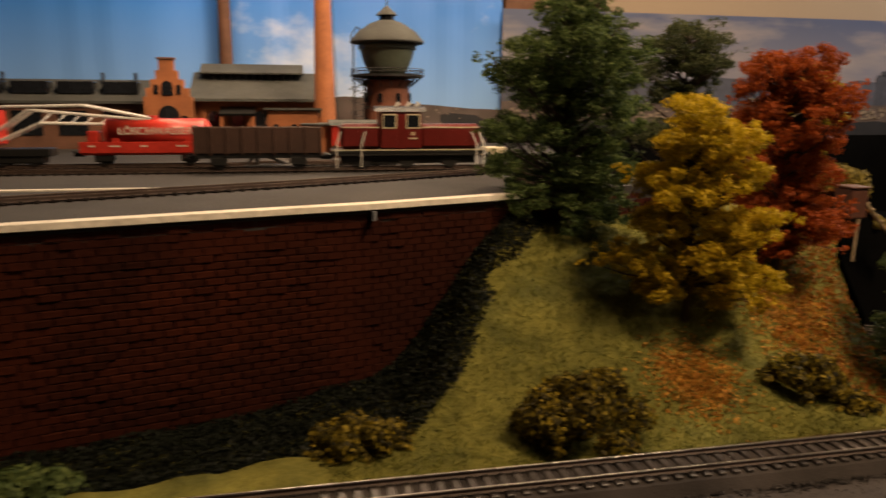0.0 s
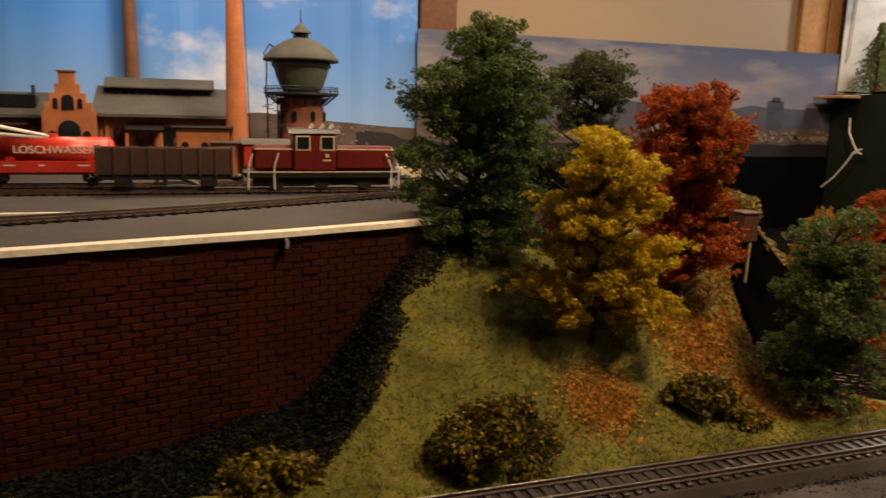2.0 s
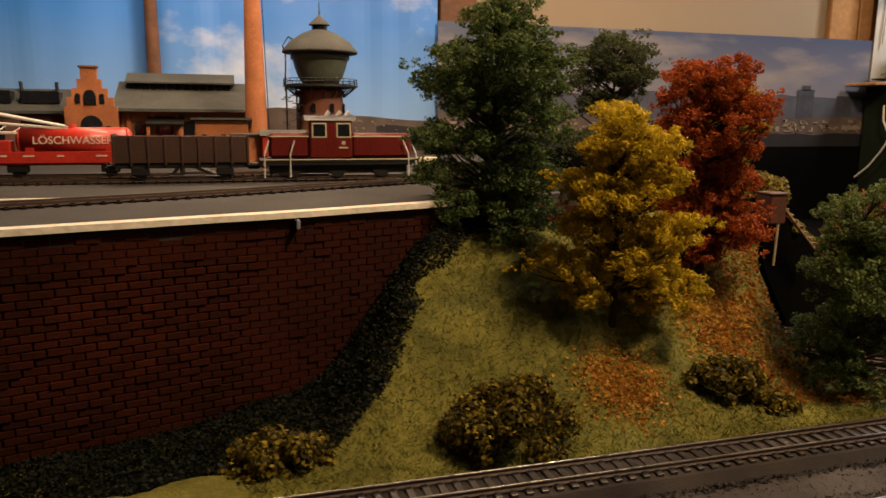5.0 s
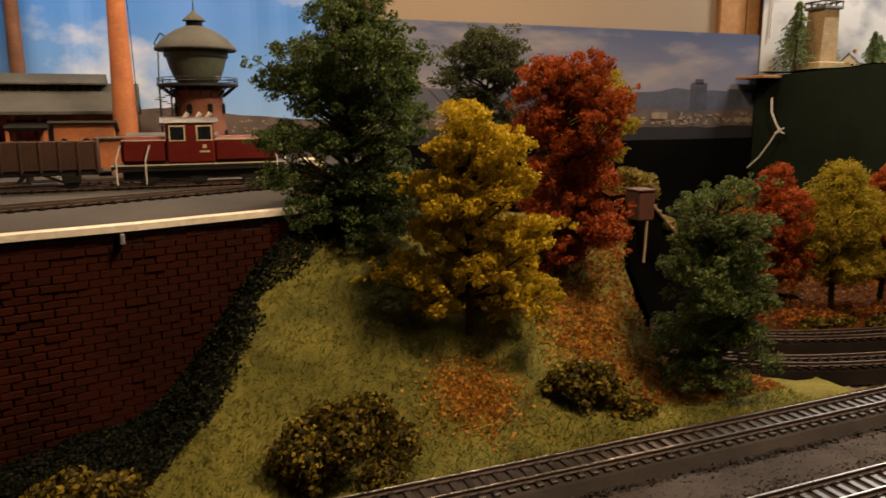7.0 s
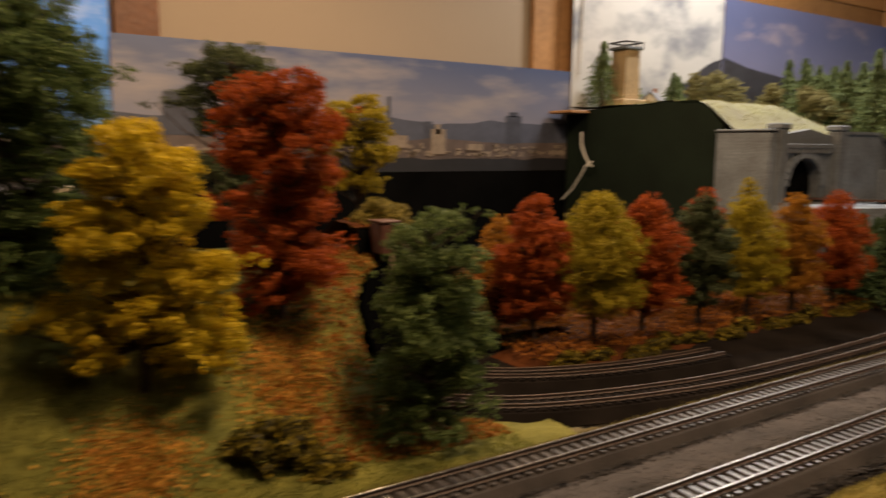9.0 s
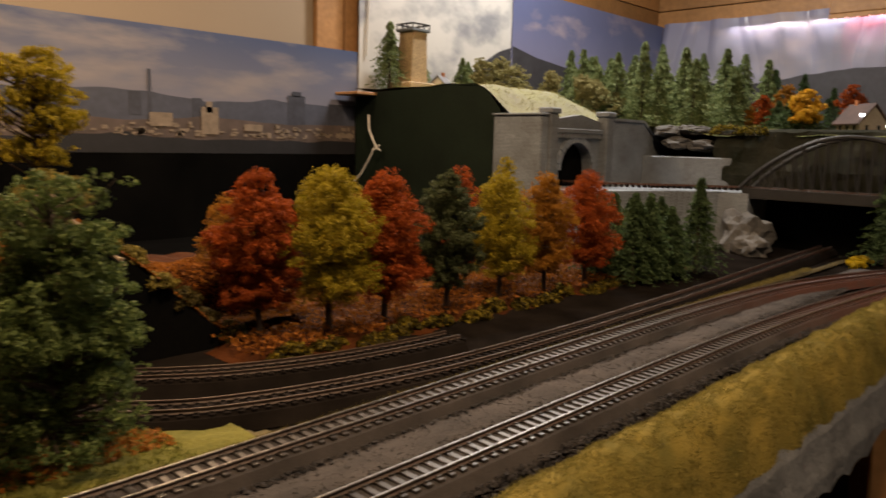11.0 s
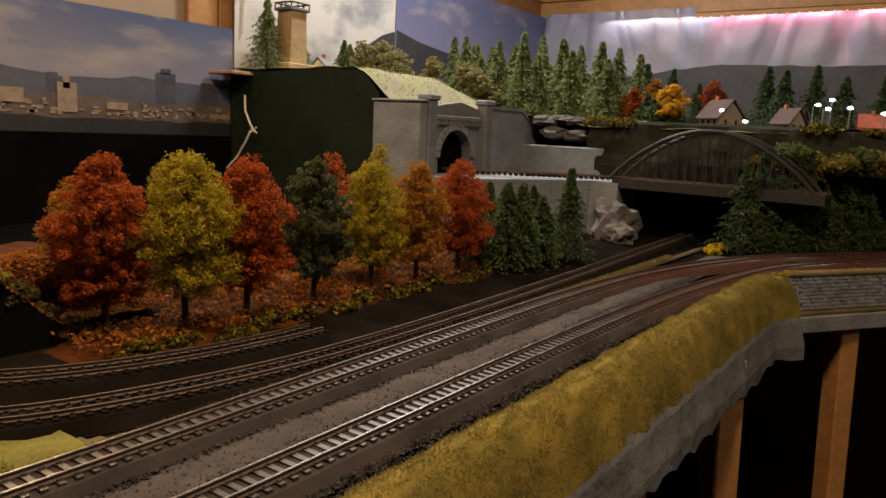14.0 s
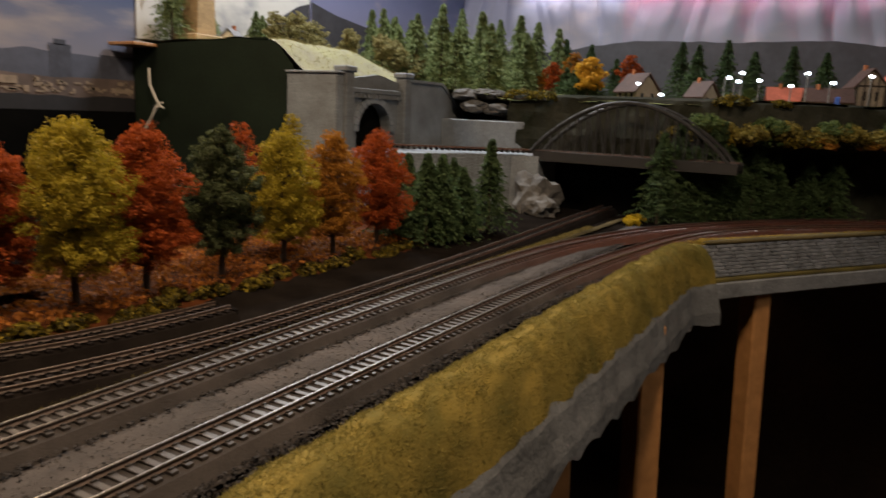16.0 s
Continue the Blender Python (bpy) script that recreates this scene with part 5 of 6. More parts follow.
for i, (x, y, h) in enumerate([(23.5, 8.8, 1.5), (24, 8.0, 1.4), (24.2, 7.3, 1.3), (24.4, 6.6, 1.0), (22.0, 3.9, 1.1), (22.3, 3.3, 1.2), (22.4, 2.7, 1.0), (22.5, 1.9, 1.1), (22.6, 1.2, 1.0), (22.5, 4.4, 1.2)]):
    spruce("spruce", "dark spruce at the back of the village", (x, y, 1.93), h * 1.3, 0.9, "pine", 3600, k + 80 + i, "spruces behind the village", 0.03)
for i, (x, y, h) in enumerate([(13.72, 12.3, 1.45), (14.02, 12.6, 1.3), (14.75, 12.4, 0.9), (15.9, 12.2, 1.0), (16.2, 12.3, 1.0), (16.6, 12.2, 0.95), (17.0, 12.3, 0.9), (18.2, 5.75, 0.55), (18.0, 5.45, 0.6), (18.1, 5.15, 0.5)]):
    spruce("spruce", "spruce near the lookout tower in the same lit pale green" if x < 17.5 else "small dark spruce beside the autumn trees", (x, y, top_z(x, y) - 0.04), h, 0.95 if x < 14.5 else 0.62, "pine_lit" if x < 17.5 else "pine", 4200, k + 95 + i, "", 0.024)
for i, (x, y, h, w, lf) in enumerate([(15.2, 11.0, 0.62, 0.5, "cream"), (15.7, 10.9, 0.72, 0.6, "cream"), (16.3, 10.9, 0.7, 0.6, "cream"), (16.9, 10.5, 0.55, 0.5, "cream"), (16.6, 9.3, 0.56, 0.5, "cream"), (17.1, 9.3, 0.6, 0.55, "cream"), (17.75, 9.2, 0.55, 0.55, "cream"), (16.0, 9.7, 0.5, 0.45, "cream")]):
    broadleaf("small_tree", "small cream-green tree on the bright hilltop", (x, y, top_z(x, y) - 0.02), h * 1.3, w * 1.25, 0.12, lf, 6000, 230 + i, 0.018, 0.5, "small trees on the hilltop", 16, 0.4)
for i, (x, y, h, w, lf, lab) in enumerate([(18.9, 5.85, 0.98, 0.66, "orange", "orange autumn tree in the village"), (17.9, 5.15, 0.80, 0.74, "amber", "bright amber autumn tree beside a village house"), (20.2, 5.0, 1.05, 0.72, "red", "red autumn tree behind a village house"), (19.2, 6.7, 0.55, 0.35, "orange", "orange autumn tree between the spruces"), (21, 8.0, 1.2, 0.6, "orange", "orange autumn tree between the spruces"), (18.6, 6.2, 0.75, 0.5, "red", "red autumn tree in the village"), (19.6, 2.35, 0.32, 0.3, "green_light", "small green tree between the street lamps")]):
    broadleaf("autumn_tree" if lf != "green_light" else "small_tree", lab, (x, y, 1.95), h, w, 0.1, lf, 6500, 250 + i, 0.019, 0.5, "", 20, 0.35)
for i, (x, y, s, lf) in enumerate([(17.55, 0.9, 0.26, "leaf_bright"), (18.1, 0.1, 0.24, "leaf_bright"), (18.3, -0.3, 0.24, "orange"), (16.9, 6.2, 0.3, "olive"), (16.85, 5.7, 0.28, "olive"), (17.05, 2.3, 0.3, "olive"), (17.6, 1.6, 0.2, "olive"), (18.75, -0.3, 0.2, "leaf_bright"), (17.2, 1.6, 0.25, "green"), (16.9, 2.0, 0.22, "green")]):
    bush("bush", "low autumn bush on the cliff edge" if lf in ("litter", "orange") else "mossy bush on the cliff", (x, y, 1.86 if x > cliff_x(y) else 1.22), (s, s * 1.3, s * 0.6), lf, 900, 270 + i, 0.024)

for i in range(26):
    y = 3.1 - i * 0.24
    bush("bush", "dark green bush growing on the mossy cliff", (cliff_x(y) - 0.1 - 0.25 * smooth01((2.6 - y) / 0.6) + 0.1 * math.sin(i * 2.2), y, (1.22, 1.3, 1.45, 1.36)[i % 4]), (0.26, 0.34, 0.24), ("olive", "moss", "green_light", "moss")[i % 4], 1500, 320 + i, 0.022)

scatter("grass_tufts", "pale dry grass fibres on the hilltop", 6000, 0.03, "cream", lambda r: (lambda x, y: (x, y, top_z(x, y)))(r.uniform(13.3, 18.5), r.uniform(8.0, 12.0)), 67, 1.0)

# ---- lookout tower ----
tower = tagged(empty("lookout_tower", (14.3, 12.2, top_z(14.3, 12.2) - 0.03)), "tan stone lookout tower with a railed platform", "tower")
TAN = stone_mat("tan_stone", (0.42, 0.30, 0.16), 1.4)
part("base", box((-0.42, -0.38, 0), (0.5, 0.38, 0.2), 0.02), TAN, tower)
part("shaft", prism([(-0.24, 0.2), (0.24, 0.2), (0.2, 1.28), (-0.2, 1.28)], -0.22, 0.22), TAN, tower)
part("platform", box((-0.27, -0.27, 1.28), (0.27, 0.27, 1.34), 0.01), STONE_DARK, tower)
for a in (-0.25, 0.25):
    part("railing", box((a - 0.012, -0.26, 1.42), (a + 0.012, 0.26, 1.45)), M["steel"], tower)
    part("railing", box((-0.26, a - 0.012, 1.42), (0.26, a + 0.012, 1.45)), M["steel"], tower)
    for b in (-0.25, -0.08, 0.08, 0.25):
        part("post", box((a - 0.01, b - 0.01, 1.34), (a + 0.01, b + 0.01, 1.42)), M["steel"], tower)
        part("post", box((b - 0.01, a - 0.01, 1.34), (b + 0.01, a + 0.01, 1.42)), M["steel"], tower)


# ---- village ----
def house(label, at, turn, lx, ly, wall_h, roof_h, roof_mat, wall_mat, timber=False):
    h = tagged(empty("village_house", at, turn), label, "house")
    part("wall", box((-lx / 2, -ly / 2, -0.1), (lx / 2, ly / 2, wall_h)), wall_mat, h)
    part("gable", prism([(-ly / 2, wall_h), (ly / 2, wall_h), (0, wall_h + roof_h * 0.95)], -lx / 2, lx / 2, "x"), wall_mat, h)
    e = ly / 2 + 0.06
    for s in (-1, 1):
        part("roof_side", prism([(s * e, wall_h - 0.06), (0, wall_h + roof_h), (0, wall_h + roof_h + 0.03), (s * (e + 0.01), wall_h - 0.03)], -lx / 2 - 0.05, lx / 2 + 0.05, "x"), roof_mat, h)
    ch = part("chimney", box((lx * 0.2, -0.03, wall_h + roof_h * 0.7), (lx * 0.2 + 0.06, 0.03, wall_h + roof_h + 0.1)), M["brick"], h)
    for s in (-1, 1):
        for u in (-0.3, 0.0, 0.3):
            w = part("window", box((u * lx - 0.035, s * ly / 2 - 0.008, wall_h * 0.35), (u * lx + 0.035, s * ly / 2 + 0.008, wall_h * 0.75)), M["glass_dark"], h)
        for u in (-0.22, 0.22):
            part("window", box((s * lx / 2 - 0.008, u * ly - 0.03, wall_h * 0.35), (s * lx / 2 + 0.008, u * ly + 0.03, wall_h * 0.75)), M["glass_dark"], h)
    if timber:
        for s in (-1, 1):
            for u in (-0.48, -0.24, 0, 0.24, 0.48):
                part("timber", box((s * lx / 2 - 0.012, u * ly - 0.012, -0.05), (s * lx / 2 + 0.012, u * ly + 0.012, wall_h + (0.5 - abs(u)) * roof_h * 1.5)), M["timber"], h)
                part("timber", box((u * lx - 0.012, s * ly / 2 - 0.012, -0.05), (u * lx + 0.012, s * ly / 2 + 0.012, wall_h)), M["timber"], h)
            part("timber", box((s * lx / 2 - 0.012, -ly / 2, wall_h - 0.02), (s * lx / 2 + 0.012, ly / 2, wall_h + 0.01)), M["timber"], h)
    return h


house("cream house with a broad brown roof in the village", (19.3, 4.55, 1.93), 55, 0.62, 0.6, 0.22, 0.34, M["roof_brown"], M["house_wall"])
house("small cream house with a brown roof in the village", (19.2, 3.2, 1.93), 60, 0.4, 0.42, 0.15, 0.26, M["roof_brown"], M["house_wall"])
house("long low house with a red roof", (20.4, 1.7, 1.93), 100, 0.8, 0.4, 0.16, 0.22, M["roof_red"], M["house_wall"])
house("long low house with a brown roof", (19.3, 0.95, 1.93), 100, 0.75, 0.35, 0.12, 0.2, M["roof_brown"], M["house_wall"])
house("half-timbered house with a brown roof", (19.8, 0.35, 1.93), 20, 0.55, 0.5, 0.42, 0.3, M["roof_brown"], M["house_wall"], True)
house("tall house with an orange roof", (20.6, -0.2, 1.93), 20, 0.6, 0.6, 0.45, 0.34, M["roof_red"], M["house_wall"], True)
house("small white house beside the lookout tower", (14.9, 11.9, top_z(14.9, 11.9)), 20, 0.34, 0.3, 0.2, 0.16, M["slate"], M["white"])

glow, nt, bsdf = nodes_of("lamp_glow")
bsdf.inputs["Emission Color"].default_value, bsdf.inputs["Emission Strength"].default_value = (0.92, 0.96, 1.0, 1), 9.0


def street_lamp(at, h, arm):
    lamp = tagged(empty("street_lamp", at), "slim grey street lamp with a lit white head", "street lamp", "street lamps in the village")
    part("pole", bar((0, 0, -0.05), (0, 0, h), 0.012, 0.009, 6), M["pole"], lamp)
    if arm:
        part("arm", bar((0, 0, h), (0, -arm, h + 0.05), 0.009, 0.008, 6), M["pole"], lamp)
    hd = part("lamp_head", lathe([(0.015, 0), (0.05, 0.015), (0.045, 0.04), (0.015, 0.055)], 10), glow, lamp, "glowing white head")
    hd.location = Vector((0, -arm, h - (0 if arm else 0.005))) * U
    return lamp


for i, (y, z, arm) in enumerate([(2.76, 2.40, 0.08), (2.58, 2.33, 0.08), (2.45, 2.50, 0), (2.13, 2.36, 0), (1.57, 2.27, 0), (1.31, 2.50, 0), (0.92, 2.33, 0.05), (0.28, 2.46, 0), (3.97, 2.05, 0), (4.45, 2.26, 0)]):
    street_lamp((18.95, y, 1.93), z - 1.93, arm)
tagged(part("parked_car", box((18.9, 1.75, 1.93), (19.15, 2.0, 2.0), 0.025), M["red_paint"]), "small red model car parked in the village", "car")
tagged(part("phone_box", box((18.7, 0.72, 1.93), (18.78, 0.8, 2.1), 0.008), M["blue_paint"]), "small blue and white kiosk in the village", "kiosk")

# ---- cable on the mountain side ----
bm = bmesh.new()
cab = [(13.15, 12.3, 2.1), (13.12, 12.25, 1.8), (13.12, 12.1, 1.55), (13.12, 11.98, 1.4), (13.12, 12.1, 1.36), (13.12, 12.25, 1.15), (13.12, 12.5, 0.85), (13.1, 12.8, 0.6)]
for a, b in zip(cab, cab[1:]):
    add_bar(bm, a, b, 0.022, 0.022, 6)
add_bar(bm, (13.12, 11.9, 1.47), (13.12, 12.12, 1.37), 0.02, 0.02, 6), add_bar(bm, (13.12, 11.88, 1.36), (13.12, 12.05, 1.44), 0.02, 0.02, 6)
tagged(part("white_cable", bm, M["cable"]), "white knotted cable hanging beside the mountain", "cable")
tagged(part("white_cable", bar((13.6, 12.93, 3.4), (13.75, 12.93, 7.0), 0.02, 0.02, 6), M["cable"]), "white cable running up the wooden post", "cable")

# ---- factory and yard things ----
def arch_window(w, h, d=0.02):
    """A round-headed window, centred on x, standing on z = 0, facing -y."""
    out = [(-w / 2, 0), (w / 2, 0)] + [(w / 2 * math.cos(a), h - w / 2 + w / 2 * math.sin(a)) for a in [math.pi * i / 8 for i in range(9)]]
    return prism(out, -d, 0.0)


factory = tagged(empty("factory", (0, 11.4, YARD)), "orange brick factory with a stepped gable and grey roofs", "factory")
part("hall_wall", box((-1.2, 0.1, 0), (0.68, 1.3, 0.76)), M["brick"], factory)
part("hall_roof", prism([(-0.12, 0.74), (0.75, 1.14), (1.5, 0.74), (1.5, 0.70), (0.75, 1.09), (-0.12, 0.70)], -1.28, 0.78, "x"), M["roof_grey"], factory)
lan = part("roof_lantern", box((-1.08, 0.5, 0.95), (0.3, 1.0, 1.15)), M["black_metal"], factory)
part("lantern_roof", prism([(0.4, 1.13), (0.75, 1.27), (1.1, 1.13), (1.1, 1.11), (0.4, 1.11)], -1.16, 0.36, "x"), M["roof_grey"], lan)
for i in range(12):
    part("lantern_pane", box((-1.05 + i * 0.113, 0.488, 0.99), (-0.96 + i * 0.113, 0.5, 1.1)), M["glass_dark"], lan)
for x in (-0.95, -0.62, -0.3, 0.02, 0.34):
    w = part("window", arch_window(0.15, 0.4), M["glass_dark"], factory)
    w.location = Vector((x, 0.095, 0.16)) * U
    f = part("window_frame", arch_window(0.2, 0.44, 0.03), M["brick_old"], factory)
    f.location = Vector((x, 0.11, 0.13)) * U
for x in (-1.1, -0.78, -0.46, -0.14, 0.18, 0.5):
    part("pilaster", box((x - 0.03, 0.05, 0), (x + 0.03, 0.1, 0.7), 0.005), M["brick"], factory)
part("porch_roof", prism([(-0.22, 0.5), (0.1, 0.6), (0.1, 0.63), (-0.24, 0.53)], -0.85, -0.35, "x"), M["black_metal"], factory)
for x in (-0.82, -0.38):
    part("porch_post", box((x - 0.02, -0.2, 0), (x + 0.02, -0.16, 0.52)), M["brick"], factory)
gz = [(-1.86, 0), (-1.2, 0), (-1.2, 0.76), (-1.24, 0.76), (-1.24, 0.88), (-1.31, 0.88), (-1.31, 1.0), (-1.38, 1.0), (-1.38, 1.12), (-1.43, 1.12), (-1.43, 1.27), (-1.63, 1.27), (-1.63, 1.12), (-1.68, 1.12), (-1.68, 1.0), (-1.75, 1.0), (-1.75, 0.88), (-1.82, 0.88), (-1.82, 0.76), (-1.86, 0.76)]
gable = part("gable_front", prism(gz, -0.2, -0.1), M["brick"], factory)
part("gable_house", box((-1.84, -0.1, 0), (-1.22, 0.3, 0.74)), M["brick"], factory)
part("gable_cap", box((-1.65, -0.22, 1.27), (-1.41, -0.08, 1.3), 0.005), M["brick_old"], gable)
for x, z, w, h in ((-1.53, 0.78, 0.15, 0.2), (-1.68, 0.8, 0.06, 0.13), (-1.38, 0.8, 0.06, 0.13), (-1.53, 0.3, 0.28, 0.34), (-1.74, 0.2, 0.1, 0.3), (-1.32, 0.2, 0.1, 0.3)):
    o = part("window", arch_window(w, h), M["glass_dark"], factory)
    o.location = Vector((x, -0.195, z)) * U
shed_l = tagged(empty("long_shed", (0, 11.9, YARD)), "long brick shed with a grey roof and rooflights", "shed")
part("wall", box((-7, 0, 0), (-1.87, 1.0, 0.72)), M["brick_old"], shed_l)
part("roof", prism([(-0.1, 0.7), (0.5, 1.02), (1.1, 0.7), (1.1, 0.66), (-0.1, 0.66)], -7.1, -1.85, "x"), M["roof_grey"], shed_l)
for i in range(8):
    part("rooflight", box((-6.9 + i * 0.62, 0.05, 0.8), (-6.4 + i * 0.62, 0.3, 0.98), 0.01), M["glass_dark"], shed_l)
    part("window", box((-6.9 + i * 0.62, -0.012, 0.2), (-6.5 + i * 0.62, 0.004, 0.56)), M["glass_dark"], shed_l)
for x in (-2.62, -2.15, -4.0):
    part("vent_pipe", bar((x, 0.4, 0.9), (x, 0.4, 1.12), 0.025, 0.025, 8), M["black_metal"], shed_l)

for label, at, r0, r1, h, ladder, mm in (("tall tapered orange brick chimney beside the shed", (0.62, 10.45, YARD), 0.155, 0.07, 3.6, True, "brick"), ("tall dark brick chimney behind the factory", (-0.84, 12.75, YARD), 0.12, 0.08, 4.0, False, "brick_old")):
    ch = tagged(empty("chimney", at), label, "chimney")
    part("plinth", box((-r0 * 1.25, -r0 * 1.25, 0), (r0 * 1.25, r0 * 1.25, 0.34), 0.01), M[mm], ch)
    part("shaft", lathe([(r0, 0.34), (r0 * 0.95, 0.4), (r1, h), (r1 * 1.2, h + 0.05), (r1 * 1.2, h + 0.12)], 20), M[mm], ch, "", True)
    if ladder:
        for s in (-0.025, 0.025):
            part("ladder_rail", bar((r0 * 0.95 + 0.02, s, 0.4), (r1 + 0.02, s, h), 0.005, 0.005, 4), M["black_metal"], ch)
        for i in range(32):
            u = (i + 0.5) / 32
            x = r0 * 0.95 + 0.02 + (r1 - r0 * 0.95) * u
            part("rung", bar((x, -0.025, 0.4 + (h - 0.4) * u), (x, 0.025, 0.4 + (h - 0.4) * u), 0.004, 0.004, 4), M["black_metal"], ch)

wt = tagged(empty("water_tower", (1.55, 11.0, YARD)), "brick water tower with a grey-green tank and a balcony", "water tower")
part("plinth", lathe([(0.42, 0), (0.42, 0.1), (0.37, 0.13)], 28), M["brick_old"], wt)
part("shaft", lathe([(0.37, 0.1), (0.34, 0.5), (0.31, 0.94), (0.34, 0.98), (0.34, 1.02)], 28), M["brick_tower"], wt, "", True)
for a in range(0, 360, 45):
    for z in (0.35, 0.7):
        r = 0.345 if z < 0.5 else 0.328
        o = part("window", arch_window(0.06, 0.13), M["glass_dark"], wt)
        o.matrix_basis = Matrix.Rotation(radians(a + 20), 4, "Z") @ Matrix.Translation(Vector((0, -r, z)) * U)
tank = part("tank", lathe([(0.24, 1.08), (0.31, 1.19), (0.36, 1.32), (0.40, 1.48), (0.41, 1.55)], 32), M["tank_green"], wt, "", True)
part("tank_band", lathe([(0.405, 1.44), (0.416, 1.45), (0.418, 1.5), (0.41, 1.51)], 32), M["tank_green"], tank)
part("roof", lathe([(0.40, 1.53), (0.53, 1.53), (0.53, 1.56), (0.42, 1.69), (0.25, 1.8), (0.12, 1.85)], 32), M["roof_grey"], wt, "", True)
lantern = part("roof_lantern", lathe([(0.11, 1.84), (0.11, 1.92)], 12), M["glass_dark"], wt)
part("lantern_cap", lathe([(0.15, 1.92), (0.14, 1.94), (0.05, 2.02), (0.012, 2.06)], 16), M["roof_grey"], lantern)
part("finial", bar((0, 0, 2.05), (0, 0, 2.25), 0.012, 0.004, 6), M["black_metal"], wt)
bal = part("balcony", lathe([(0.30, 1.03), (0.53, 1.06), (0.53, 1.09), (0.25, 1.09)], 32), M["black_metal"], wt)
for z in (1.13, 1.17):
    bm = bmesh.new()
    for i in range(32):
        a, b = 2 * math.pi * i / 32, 2 * math.pi * (i + 1) / 32
        add_bar(bm, (0.52 * math.cos(a), 0.52 * math.sin(a), z), (0.52 * math.cos(b), 0.52 * math.sin(b), z), 0.005, 0.005, 4)
    part("rail", bm, M["black_metal"], bal)
for i in range(24):
    a = 2 * math.pi * i / 24
    part("baluster", bar((0.52 * math.cos(a), 0.52 * math.sin(a), 1.08), (0.52 * math.cos(a), 0.52 * math.sin(a), 1.17), 0.005, 0.005, 4), M["black_metal"], bal)
for i in range(16):
    a = 2 * math.pi * i / 16
    part("bracket", bar((0.33 * math.cos(a), 0.33 * math.sin(a), 0.92), (0.5 * math.cos(a), 0.5 * math.sin(a), 1.06), 0.01, 0.01, 4), M["black_metal"], bal)
bm = bmesh.new()
for s in (-0.03, 0.03):
    pts = [Vector((-0.50, s, 1.0)), Vector((-0.48, s, 1.5)), Vector((-0.52, s, 1.62)), Vector((-0.44, s, 1.75)), Vector((-0.36, s, 1.7))]
    for a, b in zip(pts, pts[1:]):
        add_bar(bm, a, b, 0.008, 0.008, 5)
for i in range(9):
    z = 1.1 + i * 0.055
    add_bar(bm, (-0.495, -0.03, z), (-0.495, 0.03, z), 0.005, 0.005, 4)
part("ladder", bm, M["black_metal"], wt)
bm = bmesh.new()
for i in range(20):
    z, x = 0.5 + i * 0.027, -0.42 - 0.1 * math.sin(i)
    add_box(bm, (x - 0.05, -0.25, z), (x + 0.05, -0.1, z + 0.01))
add_bar(bm, (-0.5, -0.2, 0.3), (-0.5, -0.2, 1.06), 0.012, 0.012, 5), add_bar(bm, (-0.36, -0.2, 0.3), (-0.36, -0.2, 1.06), 0.012, 0.012, 5)
part("outside_stair", bm, M["black_metal"], wt)

shed = tagged(empty("brick_shed", (0, 9.85, YARD)), "small orange brick shed with a grey lean-to roof", "shed")
part("wall", prism([(0.0, 0), (0.62, 0), (0.62, 0.46), (0.0, 0.58)], -0.13, 0.5, "x"), M["brick"], shed)
part("roof", prism([(-0.06, 0.595), (0.68, 0.455), (0.68, 0.48), (-0.06, 0.62)], -0.18, 0.55, "x"), M["roof_grey"], shed)
for x in (-0.03, 0.2, 0.4):
    o = part("window", arch_window(0.08, 0.32), M["glass_dark"], shed)
    o.location = Vector((x, -0.004, 0.1)) * U
for y in (0.15, 0.42):
    o = part("window", arch_window(0.09, 0.3), M["glass_dark"], shed)
    o.matrix_basis = Matrix.Translation(Vector((-0.134, y, 0.1)) * U) @ Matrix.Rotation(radians(-90), 4, "Z")
annex = tagged(empty("annex", (0.42, 9.78, YARD)), "low orange annex with a grey roof beside the chimney", "shed")
part("wall", box((-0.1, -0.02, 0), (0.24, 0.4, 0.4)), M["brick"], annex)
part("roof", box((-0.14, -0.06, 0.4), (0.26, 0.44, 0.43), 0.008), M["roof_grey"], annex)

base = tagged(part("brick_platform", box((0.7, 9.55, YARD), (1.82, 10.2, YARD + 0.15), 0.01), M["brick_old"]), "low brown brick platform under the red van body", "platform")
van = tagged(empty("red_van_body", (0.66, 9.62, YARD + 0.15)), "bright red wagon body with a grey roof on the platform", "wagon body")
part("body", box((0, 0, 0), (0.98, 0.32, 0.26), 0.006), M["red_paint"], van)
part("roof", prism([(-0.03, 0.255), (0.05, 0.30), (0.16, 0.325), (0.27, 0.30), (0.35, 0.255)], -0.03, 1.01, "x"), M["roof_grey"], van)
for i in range(7):
    part("rib", box((0.05 + i * 0.145, -0.008, 0.0), (0.065 + i * 0.145, 0.0, 0.25)), M["red_paint"], van)
part("door", box((0.4, -0.012, 0.01), (0.6, 0.0, 0.23), 0.004), M["red_paint"], van)


